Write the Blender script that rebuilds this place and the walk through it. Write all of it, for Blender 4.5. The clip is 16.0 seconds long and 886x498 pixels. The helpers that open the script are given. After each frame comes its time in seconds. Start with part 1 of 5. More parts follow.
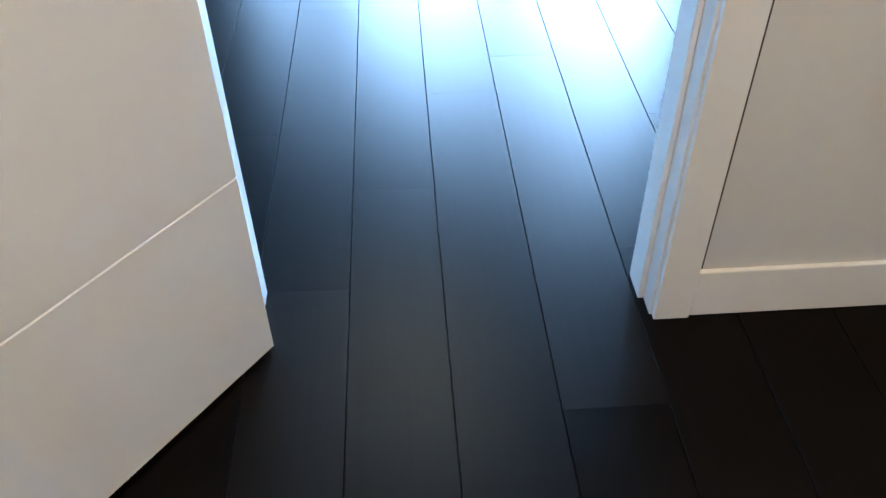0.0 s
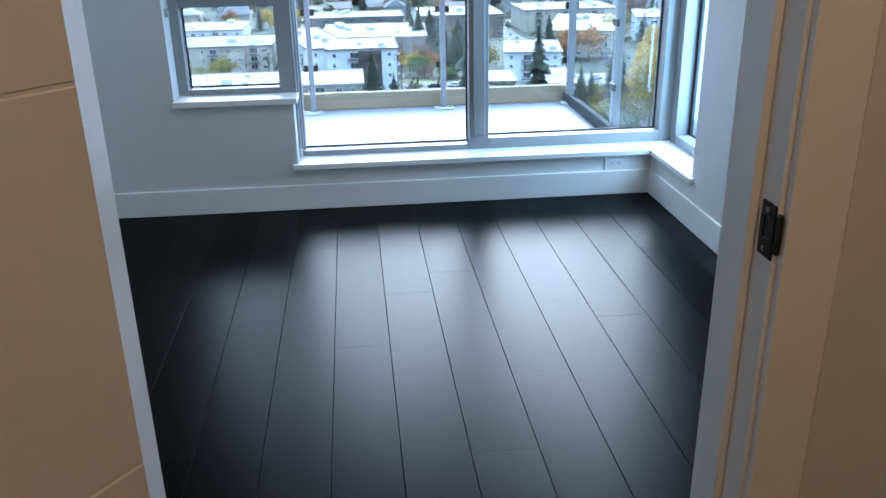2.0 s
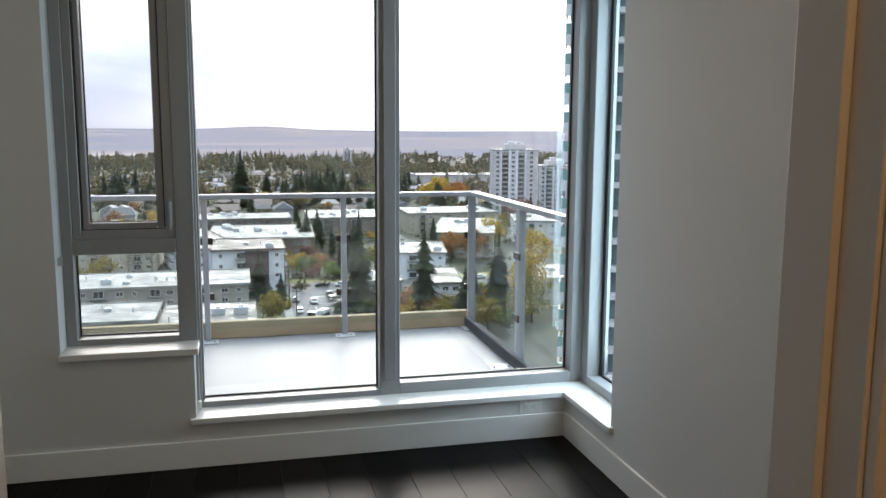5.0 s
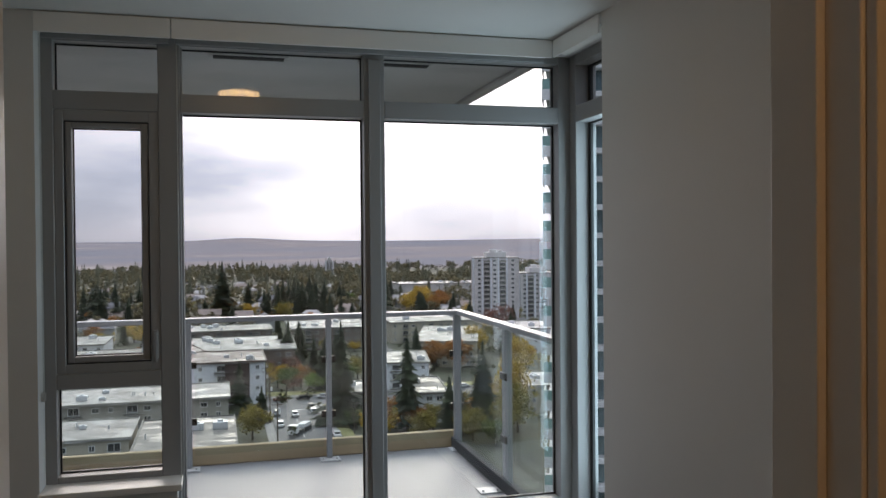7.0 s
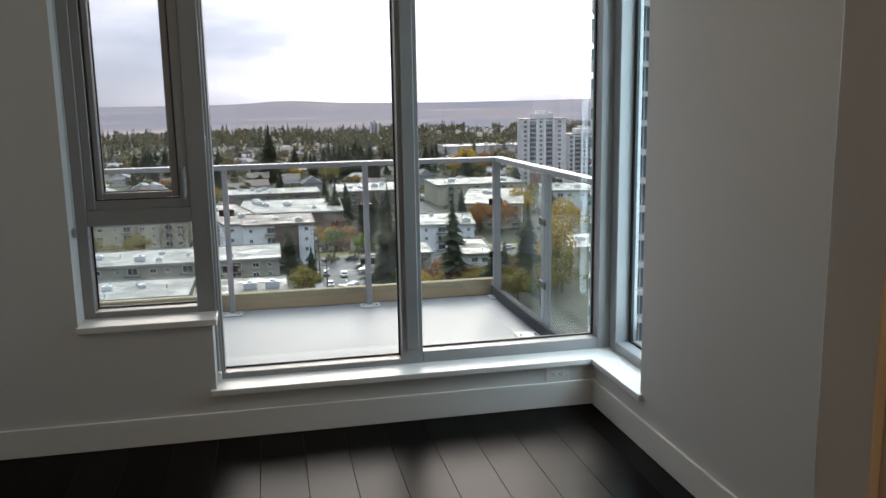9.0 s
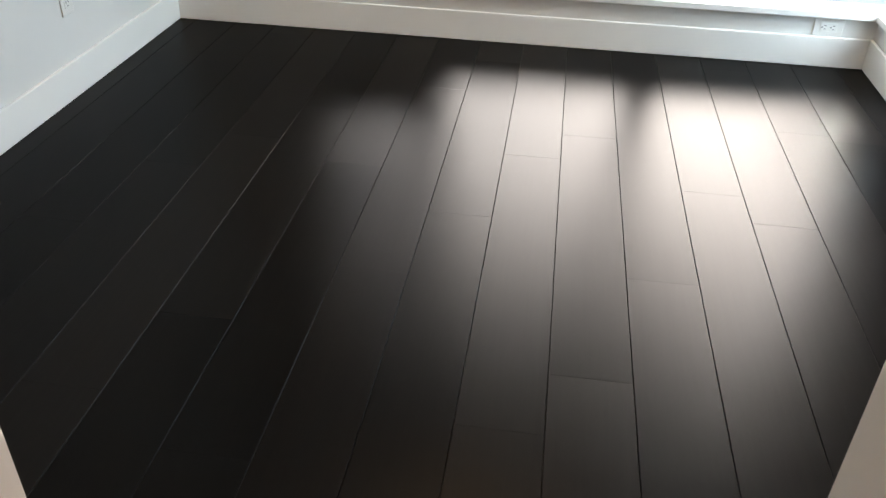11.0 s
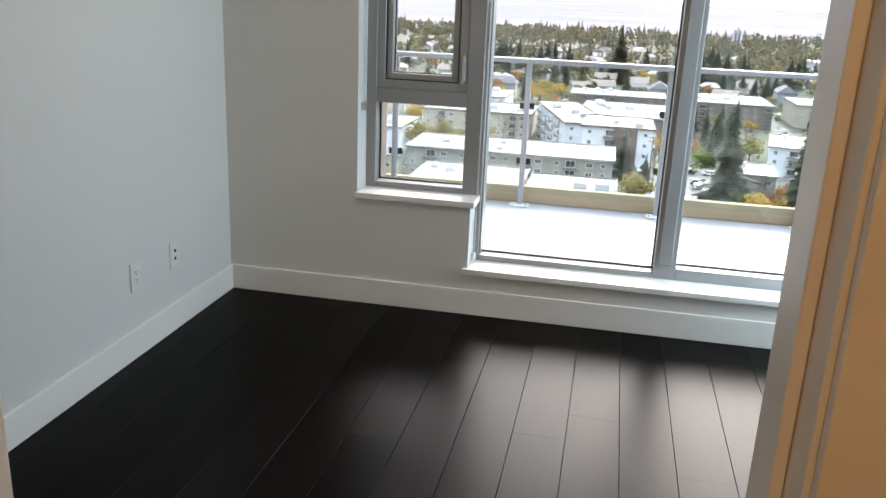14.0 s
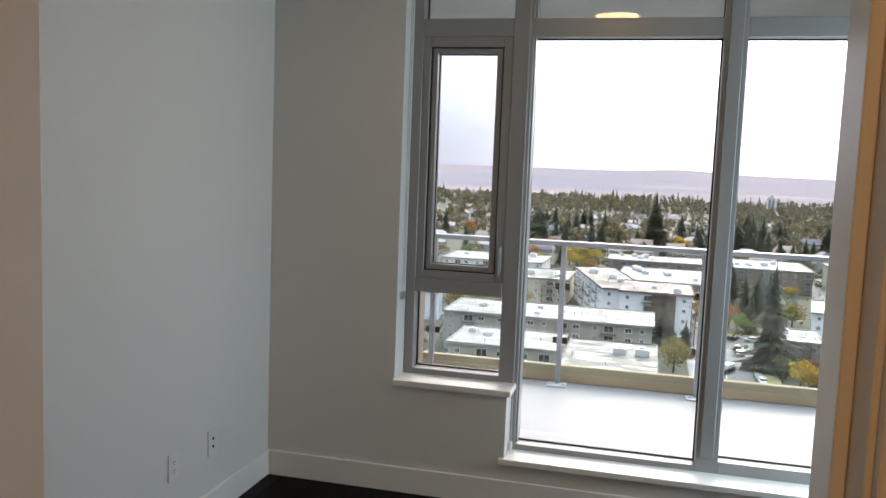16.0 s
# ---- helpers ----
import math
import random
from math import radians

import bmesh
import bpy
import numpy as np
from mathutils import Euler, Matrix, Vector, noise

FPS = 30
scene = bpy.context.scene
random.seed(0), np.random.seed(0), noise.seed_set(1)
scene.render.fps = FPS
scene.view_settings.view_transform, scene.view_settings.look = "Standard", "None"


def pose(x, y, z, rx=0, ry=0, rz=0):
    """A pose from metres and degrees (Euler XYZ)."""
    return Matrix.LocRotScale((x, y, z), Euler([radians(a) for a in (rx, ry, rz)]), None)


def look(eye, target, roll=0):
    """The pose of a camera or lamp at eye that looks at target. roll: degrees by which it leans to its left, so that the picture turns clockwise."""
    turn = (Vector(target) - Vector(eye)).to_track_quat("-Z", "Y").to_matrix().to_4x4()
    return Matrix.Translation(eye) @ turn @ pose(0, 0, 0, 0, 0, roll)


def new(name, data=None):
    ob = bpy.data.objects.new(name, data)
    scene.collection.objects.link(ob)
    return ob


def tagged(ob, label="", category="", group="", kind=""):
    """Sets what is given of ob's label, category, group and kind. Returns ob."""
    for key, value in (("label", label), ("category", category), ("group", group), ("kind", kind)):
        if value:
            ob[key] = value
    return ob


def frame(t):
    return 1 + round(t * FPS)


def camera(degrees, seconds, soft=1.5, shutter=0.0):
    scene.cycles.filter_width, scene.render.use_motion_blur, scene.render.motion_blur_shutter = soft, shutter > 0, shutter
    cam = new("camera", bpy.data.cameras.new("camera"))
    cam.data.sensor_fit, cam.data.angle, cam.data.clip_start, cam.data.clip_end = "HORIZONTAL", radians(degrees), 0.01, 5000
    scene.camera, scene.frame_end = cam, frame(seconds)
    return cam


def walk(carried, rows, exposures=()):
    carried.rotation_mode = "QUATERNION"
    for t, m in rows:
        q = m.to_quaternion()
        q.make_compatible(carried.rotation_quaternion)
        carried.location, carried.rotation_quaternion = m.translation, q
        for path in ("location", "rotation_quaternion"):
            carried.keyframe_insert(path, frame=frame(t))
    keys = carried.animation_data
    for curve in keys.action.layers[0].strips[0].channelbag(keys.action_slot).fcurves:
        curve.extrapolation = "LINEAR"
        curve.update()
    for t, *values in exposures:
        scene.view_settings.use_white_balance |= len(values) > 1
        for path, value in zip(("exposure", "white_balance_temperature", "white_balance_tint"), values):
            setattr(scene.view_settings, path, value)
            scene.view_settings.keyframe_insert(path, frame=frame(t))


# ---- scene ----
cam = camera(56.2, 16.0)
PATH = [
    (0, (-1.445, -4.161, 1.143), (-1.369, -2.671, -0.189), -0.9),
    (0.5, (-1.43, -4.17, 1.199), (-1.335, -2.557, 0.02), -0.4),
    (1, (-1.411, -4.144, 1.229), (-1.319, -2.399, 0.256), -0.8),
    (1.5, (-1.412, -4.088, 1.273), (-1.302, -2.269, 0.45), -0.3),
    (2, (-1.456, -3.91, 1.313), (-1.266, -2.061, 0.575), -1.0),
    (2.5, (-1.476, -3.753, 1.299), (-1.21, -1.904, 0.586), -1.2),
    (3, (-1.488, -3.591, 1.317), (-1.203, -1.719, 0.674), 2.1),
    (3.5, (-1.526, -3.555, 1.338), (-1.21, -1.676, 0.728), 3.0),
    (4, (-1.554, -3.632, 1.44), (-1.156, -1.748, 0.899), 2.7),
    (4.5, (-1.558, -3.663, 1.483), (-1.092, -1.758, 1.092), 1.2),
    (4.7, (-1.539, -3.686, 1.49), (-1.07, -1.772, 1.146), 0.7),
    (7, (-1.566, -3.724, 1.590), (-1.043, -1.795, 1.567), -0.5),
    (7.5, (-1.564, -3.723, 1.579), (-1.034, -1.794, 1.585), -0.8),
    (8, (-1.566, -3.718, 1.585), (-1.033, -1.790, 1.559), -0.8),
    (8.5, (-1.550, -3.680, 1.544), (-1.032, -1.753, 1.415), -1.0),
    (9, (-1.482, -3.602, 1.456), (-1.076, -1.675, 1.106), -1.0),
    (9.5, (-1.404, -3.521, 1.309), (-1.16, -1.678, 0.572), 1.7),
    (10, (-1.358, -3.47, 1.224), (-1.27, -1.762, 0.187), 2.5),
    (10.2, (-1.347, -3.433, 1.204), (-1.327, -1.762, 0.106), 2.2),
    (12.3, (-1.157, -3.598, 1.296), (-1.527, -1.956, 0.215), 3.0),
    (12.5, (-1.163, -3.615, 1.316), (-1.528, -1.951, 0.269), 3.4),
    (13, (-1.168, -3.625, 1.343), (-1.543, -1.898, 0.405), 3.6),
    (13.5, (-1.162, -3.629, 1.403), (-1.532, -1.826, 0.613), 3.3),
    (14, (-1.157, -3.638, 1.448), (-1.522, -1.761, 0.863), 2.5),
    (14.5, (-1.147, -3.648, 1.488), (-1.533, -1.736, 1.045), 1.8),
    (15, (-1.151, -3.646, 1.529), (-1.571, -1.72, 1.193), 1.9),
    (15.5, (-1.151, -3.674, 1.556), (-1.61, -1.744, 1.306), 2.5),
    (16, (-1.148, -3.679, 1.571), (-1.633, -1.749, 1.368), 2.2),
]
EXPOSURES = [
    (0, 3.3, 4000, -2), (0.5, 3.15, 4000, -2), (1, 2.35, 4200, -4), (1.5, 1.4, 4500, 4), (2.5, 1.25, 5600, 6), (3.5, 1.15, 6000, 8), (4.5, 0.7, 6700, 10),
    (7, -0.4, 7250, 15), (8.5, -0.4, 7250, 15), (9, 0.0, 7200, 12), (9.5, 1.65, 7300, 14), (10, 2.05, 7300, 14), (12.5, 2.05, 7200, 13), (13, 1.95, 7200, 13),
    (14, 1.35, 7100, 13), (15, 0.97, 7300, 14), (16, 0.72, 7350, 15),
]
walk(cam, [(t, look(eye, target, roll)) for t, eye, target, roll in PATH], EXPOSURES)

# ---- world, sun, lights ----
SUN_AZ, SUN_EL = 11.0, 27.0          # degrees right of +y, degrees up
world = bpy.data.worlds.new("sky")
scene.world = world
world.use_nodes = True
wn, wl = world.node_tree.nodes, world.node_tree.links
wn.clear()
w_out = wn.new("ShaderNodeOutputWorld")
w_bg = wn.new("ShaderNodeBackground")
w_sky = wn.new("ShaderNodeTexSky")
w_sky.sky_type = "NISHITA"
w_sky.sun_disc = False
w_sky.sun_elevation = radians(SUN_EL)
w_sky.sun_rotation = radians(SUN_AZ)
w_sky.air_density, w_sky.dust_density, w_sky.ozone_density = 1.0, 0.9, 2.0
w_tc = wn.new("ShaderNodeTexCoord")
w_map = wn.new("ShaderNodeMapping")
w_map.inputs["Scale"].default_value = (1.0, 1.0, 3.2)
w_noise = wn.new("ShaderNodeTexNoise")
w_noise.inputs["Scale"].default_value = 2.6
w_noise.inputs["Detail"].default_value = 6.0
w_noise.inputs["Roughness"].default_value = 0.52
w_ramp = wn.new("ShaderNodeValToRGB")
w_ramp.color_ramp.elements[0].position, w_ramp.color_ramp.elements[0].color = 0.36, (0.0, 0.0, 0.0, 1)
w_ramp.color_ramp.elements[1].position, w_ramp.color_ramp.elements[1].color = 0.62, (1, 1, 1, 1)
w_cloud = wn.new("ShaderNodeMix")
w_cloud.data_type = "RGBA"
w_gain = wn.new("ShaderNodeMix")
w_gain.data_type, w_gain.blend_type = "RGBA", "MULTIPLY"
w_gain.inputs["Factor"].default_value = 1.0
w_gain.inputs["B"].default_value = (0.85, 1.05, 1.65, 1)
w_add = wn.new("ShaderNodeMix")
w_add.data_type, w_add.blend_type = "RGBA", "ADD"
w_add.inputs["Factor"].default_value = 1.0
w_add.inputs["B"].default_value = (0.75, 1.0, 1.4, 1)
wl.new(w_tc.outputs["Generated"], w_map.inputs["Vector"])
wl.new(w_map.outputs["Vector"], w_noise.inputs["Vector"])
wl.new(w_noise.outputs["Fac"], w_ramp.inputs["Fac"])
w_hsv = wn.new("ShaderNodeHueSaturation")
w_hsv.inputs["Saturation"].default_value = 0.5
w_hsv.inputs["Value"].default_value = 0.48
wl.new(w_sky.outputs["Color"], w_hsv.inputs["Color"])
wl.new(w_hsv.outputs["Color"], w_gain.inputs["A"])
wl.new(w_gain.outputs["Result"], w_add.inputs["A"])
wl.new(w_ramp.outputs["Color"], w_cloud.inputs["Factor"])
wl.new(w_gain.outputs["Result"], w_cloud.inputs["A"])
wl.new(w_add.outputs["Result"], w_cloud.inputs["B"])
# the glow of the veiled sun in the cloud
w_dot = wn.new("ShaderNodeVectorMath")
w_dot.operation = "DOT_PRODUCT"
w_dot.inputs[1].default_value = (math.sin(radians(SUN_AZ)) * math.cos(radians(SUN_EL)), math.cos(radians(SUN_AZ)) * math.cos(radians(SUN_EL)), math.sin(radians(SUN_EL)))
w_max = wn.new("ShaderNodeMath")
w_max.operation = "MAXIMUM"
w_max.inputs[1].default_value = 0.0
w_pow = wn.new("ShaderNodeMath")
w_pow.operation = "POWER"
w_pow.inputs[1].default_value = 24.0
w_veil = wn.new("ShaderNodeMath")
w_veil.operation = "MULTIPLY_ADD"
w_veil.inputs[1].default_value, w_veil.inputs[2].default_value = 1.0, 0.35
w_amount = wn.new("ShaderNodeMath")
w_amount.operation = "MULTIPLY"
w_glow = wn.new("ShaderNodeMix")
w_glow.data_type = "RGBA"
w_glow.inputs["A"].default_value = (0, 0, 0, 1)
w_glow.inputs["B"].default_value = (190.0, 176.0, 168.0, 1)
w_sum = wn.new("ShaderNodeMix")
w_sum.data_type, w_sum.blend_type = "RGBA", "ADD"
w_sum.inputs["Factor"].default_value = 1.0
wl.new(w_tc.outputs["Generated"], w_dot.inputs[0])
wl.new(w_dot.outputs["Value"], w_max.inputs[0])
wl.new(w_max.outputs["Value"], w_pow.inputs[0])
wl.new(w_ramp.outputs["Color"], w_veil.inputs[0])
wl.new(w_pow.outputs["Value"], w_amount.inputs[0])
wl.new(w_veil.outputs["Value"], w_amount.inputs[1])
wl.new(w_amount.outputs["Value"], w_glow.inputs["Factor"])
wl.new(w_cloud.outputs["Result"], w_sum.inputs["A"])
wl.new(w_glow.outputs["Result"], w_sum.inputs["B"])
# a broad bright veil of thin cloud round the sun
w_pow2 = wn.new("ShaderNodeMath")
w_pow2.operation = "POWER"
w_pow2.inputs[1].default_value = 7.0
w_broad = wn.new("ShaderNodeMix")
w_broad.data_type = "RGBA"
w_broad.inputs["A"].default_value = (0, 0, 0, 1)
w_broad.inputs["B"].default_value = (2.2, 3.7, 6.6, 1)
w_sum2 = wn.new("ShaderNodeMix")
w_sum2.data_type, w_sum2.blend_type = "RGBA", "ADD"
w_sum2.inputs["Factor"].default_value = 1.0
wl.new(w_max.outputs["Value"], w_pow2.inputs[0])
wl.new(w_pow2.outputs["Value"], w_broad.inputs["Factor"])
wl.new(w_sum.outputs["Result"], w_sum2.inputs["A"])
wl.new(w_broad.outputs["Result"], w_sum2.inputs["B"])
# cloud deck: brighter towards the zenith
w_sep = wn.new("ShaderNodeSeparateXYZ")
w_up = wn.new("ShaderNodeMath")
w_up.operation = "MAXIMUM"
w_up.inputs[1].default_value = 0.0
w_rise = wn.new("ShaderNodeMath")
w_rise.operation = "POWER"
w_rise.inputs[1].default_value = 1.9
w_deck = wn.new("ShaderNodeMix")
w_deck.data_type = "RGBA"
w_deck.inputs["A"].default_value = (0, 0, 0, 1)
w_deck.inputs["B"].default_value = (50.0, 58.0, 72.0, 1)
w_all = wn.new("ShaderNodeMix")
w_all.data_type, w_all.blend_type = "RGBA", "ADD"
w_all.inputs["Factor"].default_value = 1.0
wl.new(w_tc.outputs["Generated"], w_sep.inputs["Vector"])
wl.new(w_sep.outputs["Z"], w_up.inputs[0])
wl.new(w_up.outputs["Value"], w_rise.inputs[0])
wl.new(w_rise.outputs["Value"], w_deck.inputs["Factor"])
wl.new(w_sum2.outputs["Result"], w_all.inputs["A"])
wl.new(w_deck.outputs["Result"], w_all.inputs["B"])
wl.new(w_all.outputs["Result"], w_bg.inputs["Color"])
w_bg.inputs["Strength"].default_value = 0.06
wl.new(w_bg.outputs["Background"], w_out.inputs["Surface"])

sun_data = bpy.data.lights.new("sun", "SUN")
sun_data.energy, sun_data.angle, sun_data.color = 1.2, radians(40), (1.0, 0.95, 0.88)
sun = new("sun", sun_data)
sun_dir = Vector((math.sin(radians(SUN_AZ)) * math.cos(radians(SUN_EL)), math.cos(radians(SUN_AZ)) * math.cos(radians(SUN_EL)), math.sin(radians(SUN_EL))))
sun.matrix_world = look(sun_dir * 50, (0, 0, 0))


def ceiling_bulb(name, x, y, z, watts, colour, size):
    data = bpy.data.lights.new(name, "AREA")
    data.shape, data.size, data.energy, data.color = "DISK", size, watts, colour
    ob = new(name, data)
    ob.matrix_world = pose(x, y, z)
    return ob


ceiling_bulb("hall_bulb", -1.05, -4.05, 2.335, 1.35, (1.0, 0.34, 0.04), 0.24)
ceiling_bulb("bedroom_bulb", -1.43, -1.17, 2.435, 0.5, (1.0, 0.60, 0.28), 0.24)


def window_sky(name, m, w, h, watts, colour):
    """The sky's light in a window's opening."""
    data = bpy.data.lights.new(name, "AREA")
    data.shape, data.size, data.size_y, data.energy, data.color = "RECTANGLE", w, h, watts, colour
    ob = new(name, data)
    ob.matrix_world = m
    return ob


window_sky("sky_north", pose(-0.80, 0.285, 1.24, -90, 0, 0), 1.70, 1.80, 3.0, (0.88, 0.94, 1.0))
window_sky("sky_east", pose(0.285, -0.18, 1.24, 0, 90, 0), 1.80, 0.50, 17.0, (0.53, 0.80, 1.0))


# ---- materials ----
def material(name):
    m = bpy.data.materials.new(name)
    m.use_nodes = True
    nt = m.node_tree
    return m, nt, nt.nodes["Principled BSDF"]


def noise_node(nt, scale, detail=4.0, stretch=(1, 1, 1), coord="Object", rough=0.55):
    tc = nt.nodes.new("ShaderNodeTexCoord")
    mp = nt.nodes.new("ShaderNodeMapping")
    mp.inputs["Scale"].default_value = stretch
    nz = nt.nodes.new("ShaderNodeTexNoise")
    nz.inputs["Scale"].default_value, nz.inputs["Detail"].default_value, nz.inputs["Roughness"].default_value = scale, detail, rough
    nt.links.new(tc.outputs[coord], mp.inputs["Vector"])
    nt.links.new(mp.outputs["Vector"], nz.inputs["Vector"])
    return nz, mp


def ramp_node(nt, src, stops):
    r = nt.nodes.new("ShaderNodeValToRGB")
    els = r.color_ramp.elements
    while len(els) < len(stops):
        els.new(0.5)
    for e, (p, c) in zip(els, stops):
        e.position = p
        e.color = (*c, 1) if len(c) == 3 else c
    nt.links.new(src, r.inputs["Fac"])
    return r


def grey(v):
    return (v, v, v)


def paint(name, colour, rough=0.5, vary=0.06, bump=0.04, scale=1.5, fine=260.0, metal=0.0, coord="Object"):
    """A coated surface: two scales of tone, a fine relief."""
    m, nt, p = material(name)
    big, _ = noise_node(nt, scale, 5, coord=coord)
    lo = tuple(max(0.0, c * (1 - vary)) for c in colour)
    hi = tuple(min(1.0, c * (1 + vary)) for c in colour)
    r = ramp_node(nt, big.outputs["Fac"], [(0.3, lo), (0.7, hi)])
    nt.links.new(r.outputs["Color"], p.inputs["Base Color"])
    small, _ = noise_node(nt, fine, 3, coord=coord)
    b = nt.nodes.new("ShaderNodeBump")
    b.inputs["Strength"].default_value, b.inputs["Distance"].default_value = bump, 0.002
    nt.links.new(small.outputs["Fac"], b.inputs["Height"])
    nt.links.new(b.outputs["Normal"], p.inputs["Normal"])
    rr = ramp_node(nt, small.outputs["Fac"], [(0.3, grey(max(0.02, rough - 0.06))), (0.7, grey(min(1, rough + 0.06)))])
    nt.links.new(rr.outputs["Color"], p.inputs["Roughness"])
    p.inputs["Metallic"].default_value = metal
    return m


def wood_floor():
    m, nt, p = material("espresso_wood")
    info = nt.nodes.new("ShaderNodeObjectInfo")
    shift = nt.nodes.new("ShaderNodeVectorMath")
    shift.operation = "MULTIPLY_ADD"
    comb = nt.nodes.new("ShaderNodeCombineXYZ")
    for k in range(3):
        nt.links.new(info.outputs["Random"], comb.inputs[k])
    tc = nt.nodes.new("ShaderNodeTexCoord")
    nt.links.new(comb.outputs["Vector"], shift.inputs[0])
    shift.inputs[1].default_value = (37.0, 53.0, 19.0)
    nt.links.new(tc.outputs["Object"], shift.inputs[2])
    mp = nt.nodes.new("ShaderNodeMapping")
    mp.inputs["Scale"].default_value = (70.0, 2.2, 6.0)
    nt.links.new(shift.outputs["Vector"], mp.inputs["Vector"])
    grain = nt.nodes.new("ShaderNodeTexNoise")
    grain.inputs["Scale"].default_value, grain.inputs["Detail"].default_value, grain.inputs["Roughness"].default_value = 1.6, 2, 0.5
    grain.inputs["Distortion"].default_value = 0.0
    nt.links.new(mp.outputs["Vector"], grain.inputs["Vector"])
    col = ramp_node(nt, grain.outputs["Fac"], [(0.28, (0.0030, 0.0024, 0.0022)), (0.5, (0.0036, 0.0029, 0.0026)), (0.75, (0.0044, 0.0036, 0.0032))])
    hsv = nt.nodes.new("ShaderNodeHueSaturation")
    val = ramp_node(nt, info.outputs["Random"], [(0.0, grey(0.6)), (1.0, grey(1.35))])
    nt.links.new(val.outputs["Color"], hsv.inputs["Value"])
    nt.links.new(col.outputs["Color"], hsv.inputs["Color"])
    nt.links.new(hsv.outputs["Color"], p.inputs["Base Color"])
    # satin lacquer
    perplank = nt.nodes.new("ShaderNodeMath")
    perplank.operation = "MULTIPLY_ADD"
    perplank.inputs[1].default_value, perplank.inputs[2].default_value = 0.03, 0.315
    nt.links.new(info.outputs["Random"], perplank.inputs[0])
    # dull lacquer: a weak gloss that rises at grazing angles, a little different board by board
    fres = nt.nodes.new("ShaderNodeFresnel")
    fres.inputs["IOR"].default_value = 1.36
    board = ramp_node(nt, info.outputs["Random"], [(0.0, grey(0.36)), (1.0, grey(0.42))])
    weak = nt.nodes.new("ShaderNodeMath")
    weak.operation = "MULTIPLY"
    nt.links.new(fres.outputs["Fac"], weak.inputs[0])
    nt.links.new(board.outputs["Color"], weak.inputs[1])
    gloss = nt.nodes.new("ShaderNodeBsdfGlossy")
    gloss.distribution = "BECKMANN"
    nt.links.new(perplank.outputs["Value"], gloss.inputs["Roughness"])
    p.inputs["Specular IOR Level"].default_value = 0.0
    mx = nt.nodes.new("ShaderNodeMixShader")
    nt.links.new(weak.outputs["Value"], mx.inputs["Fac"])
    nt.links.new(p.outputs["BSDF"], mx.inputs[1])
    nt.links.new(gloss.outputs["BSDF"], mx.inputs[2])
    nt.links.new(mx.outputs["Shader"], nt.nodes["Material Output"].inputs["Surface"])
    return m


def pane_glass(name, tint, gloss=1.0, grazing=0.6):
    m = bpy.data.materials.new(name)
    m.use_nodes = True
    nt = m.node_tree
    nt.nodes.clear()
    o = nt.nodes.new("ShaderNodeOutputMaterial")
    tr = nt.nodes.new("ShaderNodeBsdfTransparent")
    tr.inputs["Color"].default_value = (*tint, 1)
    gl = nt.nodes.new("ShaderNodeBsdfGlossy")
    gl.inputs["Roughness"].default_value = 0.005
    gl.inputs["Color"].default_value = (gloss, gloss, gloss, 1)
    lw = nt.nodes.new("ShaderNodeLayerWeight")
    lw.inputs["Blend"].default_value = 0.5
    pw = nt.nodes.new("ShaderNodeMath")
    pw.operation = "POWER"
    pw.inputs[1].default_value = 5.0
    fr = nt.nodes.new("ShaderNodeMath")
    fr.operation = "MULTIPLY_ADD"
    fr.inputs[1].default_value, fr.inputs[2].default_value = grazing, 0.035
    nt.links.new(lw.outputs["Facing"], pw.inputs[0])
    nt.links.new(pw.outputs["Value"], fr.inputs[0])
    mx = nt.nodes.new("ShaderNodeMixShader")
    nt.links.new(fr.outputs["Value"], mx.inputs["Fac"])
    nt.links.new(tr.outputs["BSDF"], mx.inputs[1])
    nt.links.new(gl.outputs["BSDF"], mx.inputs[2])
    nt.links.new(mx.outputs["Shader"], o.inputs["Surface"])
    return m


def glow(name, colour, strength):
    m, nt, p = material(name)
    p.inputs["Base Color"].default_value = (0.8, 0.78, 0.72, 1)
    p.inputs["Emission Color"].default_value = (*colour, 1)
    p.inputs["Emission Strength"].default_value = strength
    return m


def foliage(name, dark, light):
    m, nt, p = material(name)
    nz, _ = noise_node(nt, 0.9, 4)
    geo = nt.nodes.new("ShaderNodeNewGeometry")
    mixv = nt.nodes.new("ShaderNodeMath")
    mixv.operation = "MULTIPLY_ADD"
    nt.links.new(geo.outputs["Random Per Island"], mixv.inputs[0])
    mixv.inputs[1].default_value = 0.5
    half = nt.nodes.new("ShaderNodeMath")
    half.operation = "MULTIPLY"
    half.inputs[1].default_value = 0.5
    nt.links.new(nz.outputs["Fac"], half.inputs[0])
    nt.links.new(half.outputs["Value"], mixv.inputs[2])
    r = ramp_node(nt, mixv.outputs["Value"], [(0.2, dark), (0.75, light)])
    nt.links.new(r.outputs["Color"], p.inputs["Base Color"])
    p.inputs["Roughness"].default_value = 0.8
    tl = nt.nodes.new("ShaderNodeBsdfTranslucent")
    nt.links.new(r.outputs["Color"], tl.inputs["Color"])
    mx = nt.nodes.new("ShaderNodeMixShader")
    mx.inputs["Fac"].default_value = 0.45
    nt.links.new(p.outputs["BSDF"], mx.inputs[1])
    nt.links.new(tl.outputs["BSDF"], mx.inputs[2])
    nt.links.new(mx.outputs["Shader"], nt.nodes["Material Output"].inputs["Surface"])
    return m


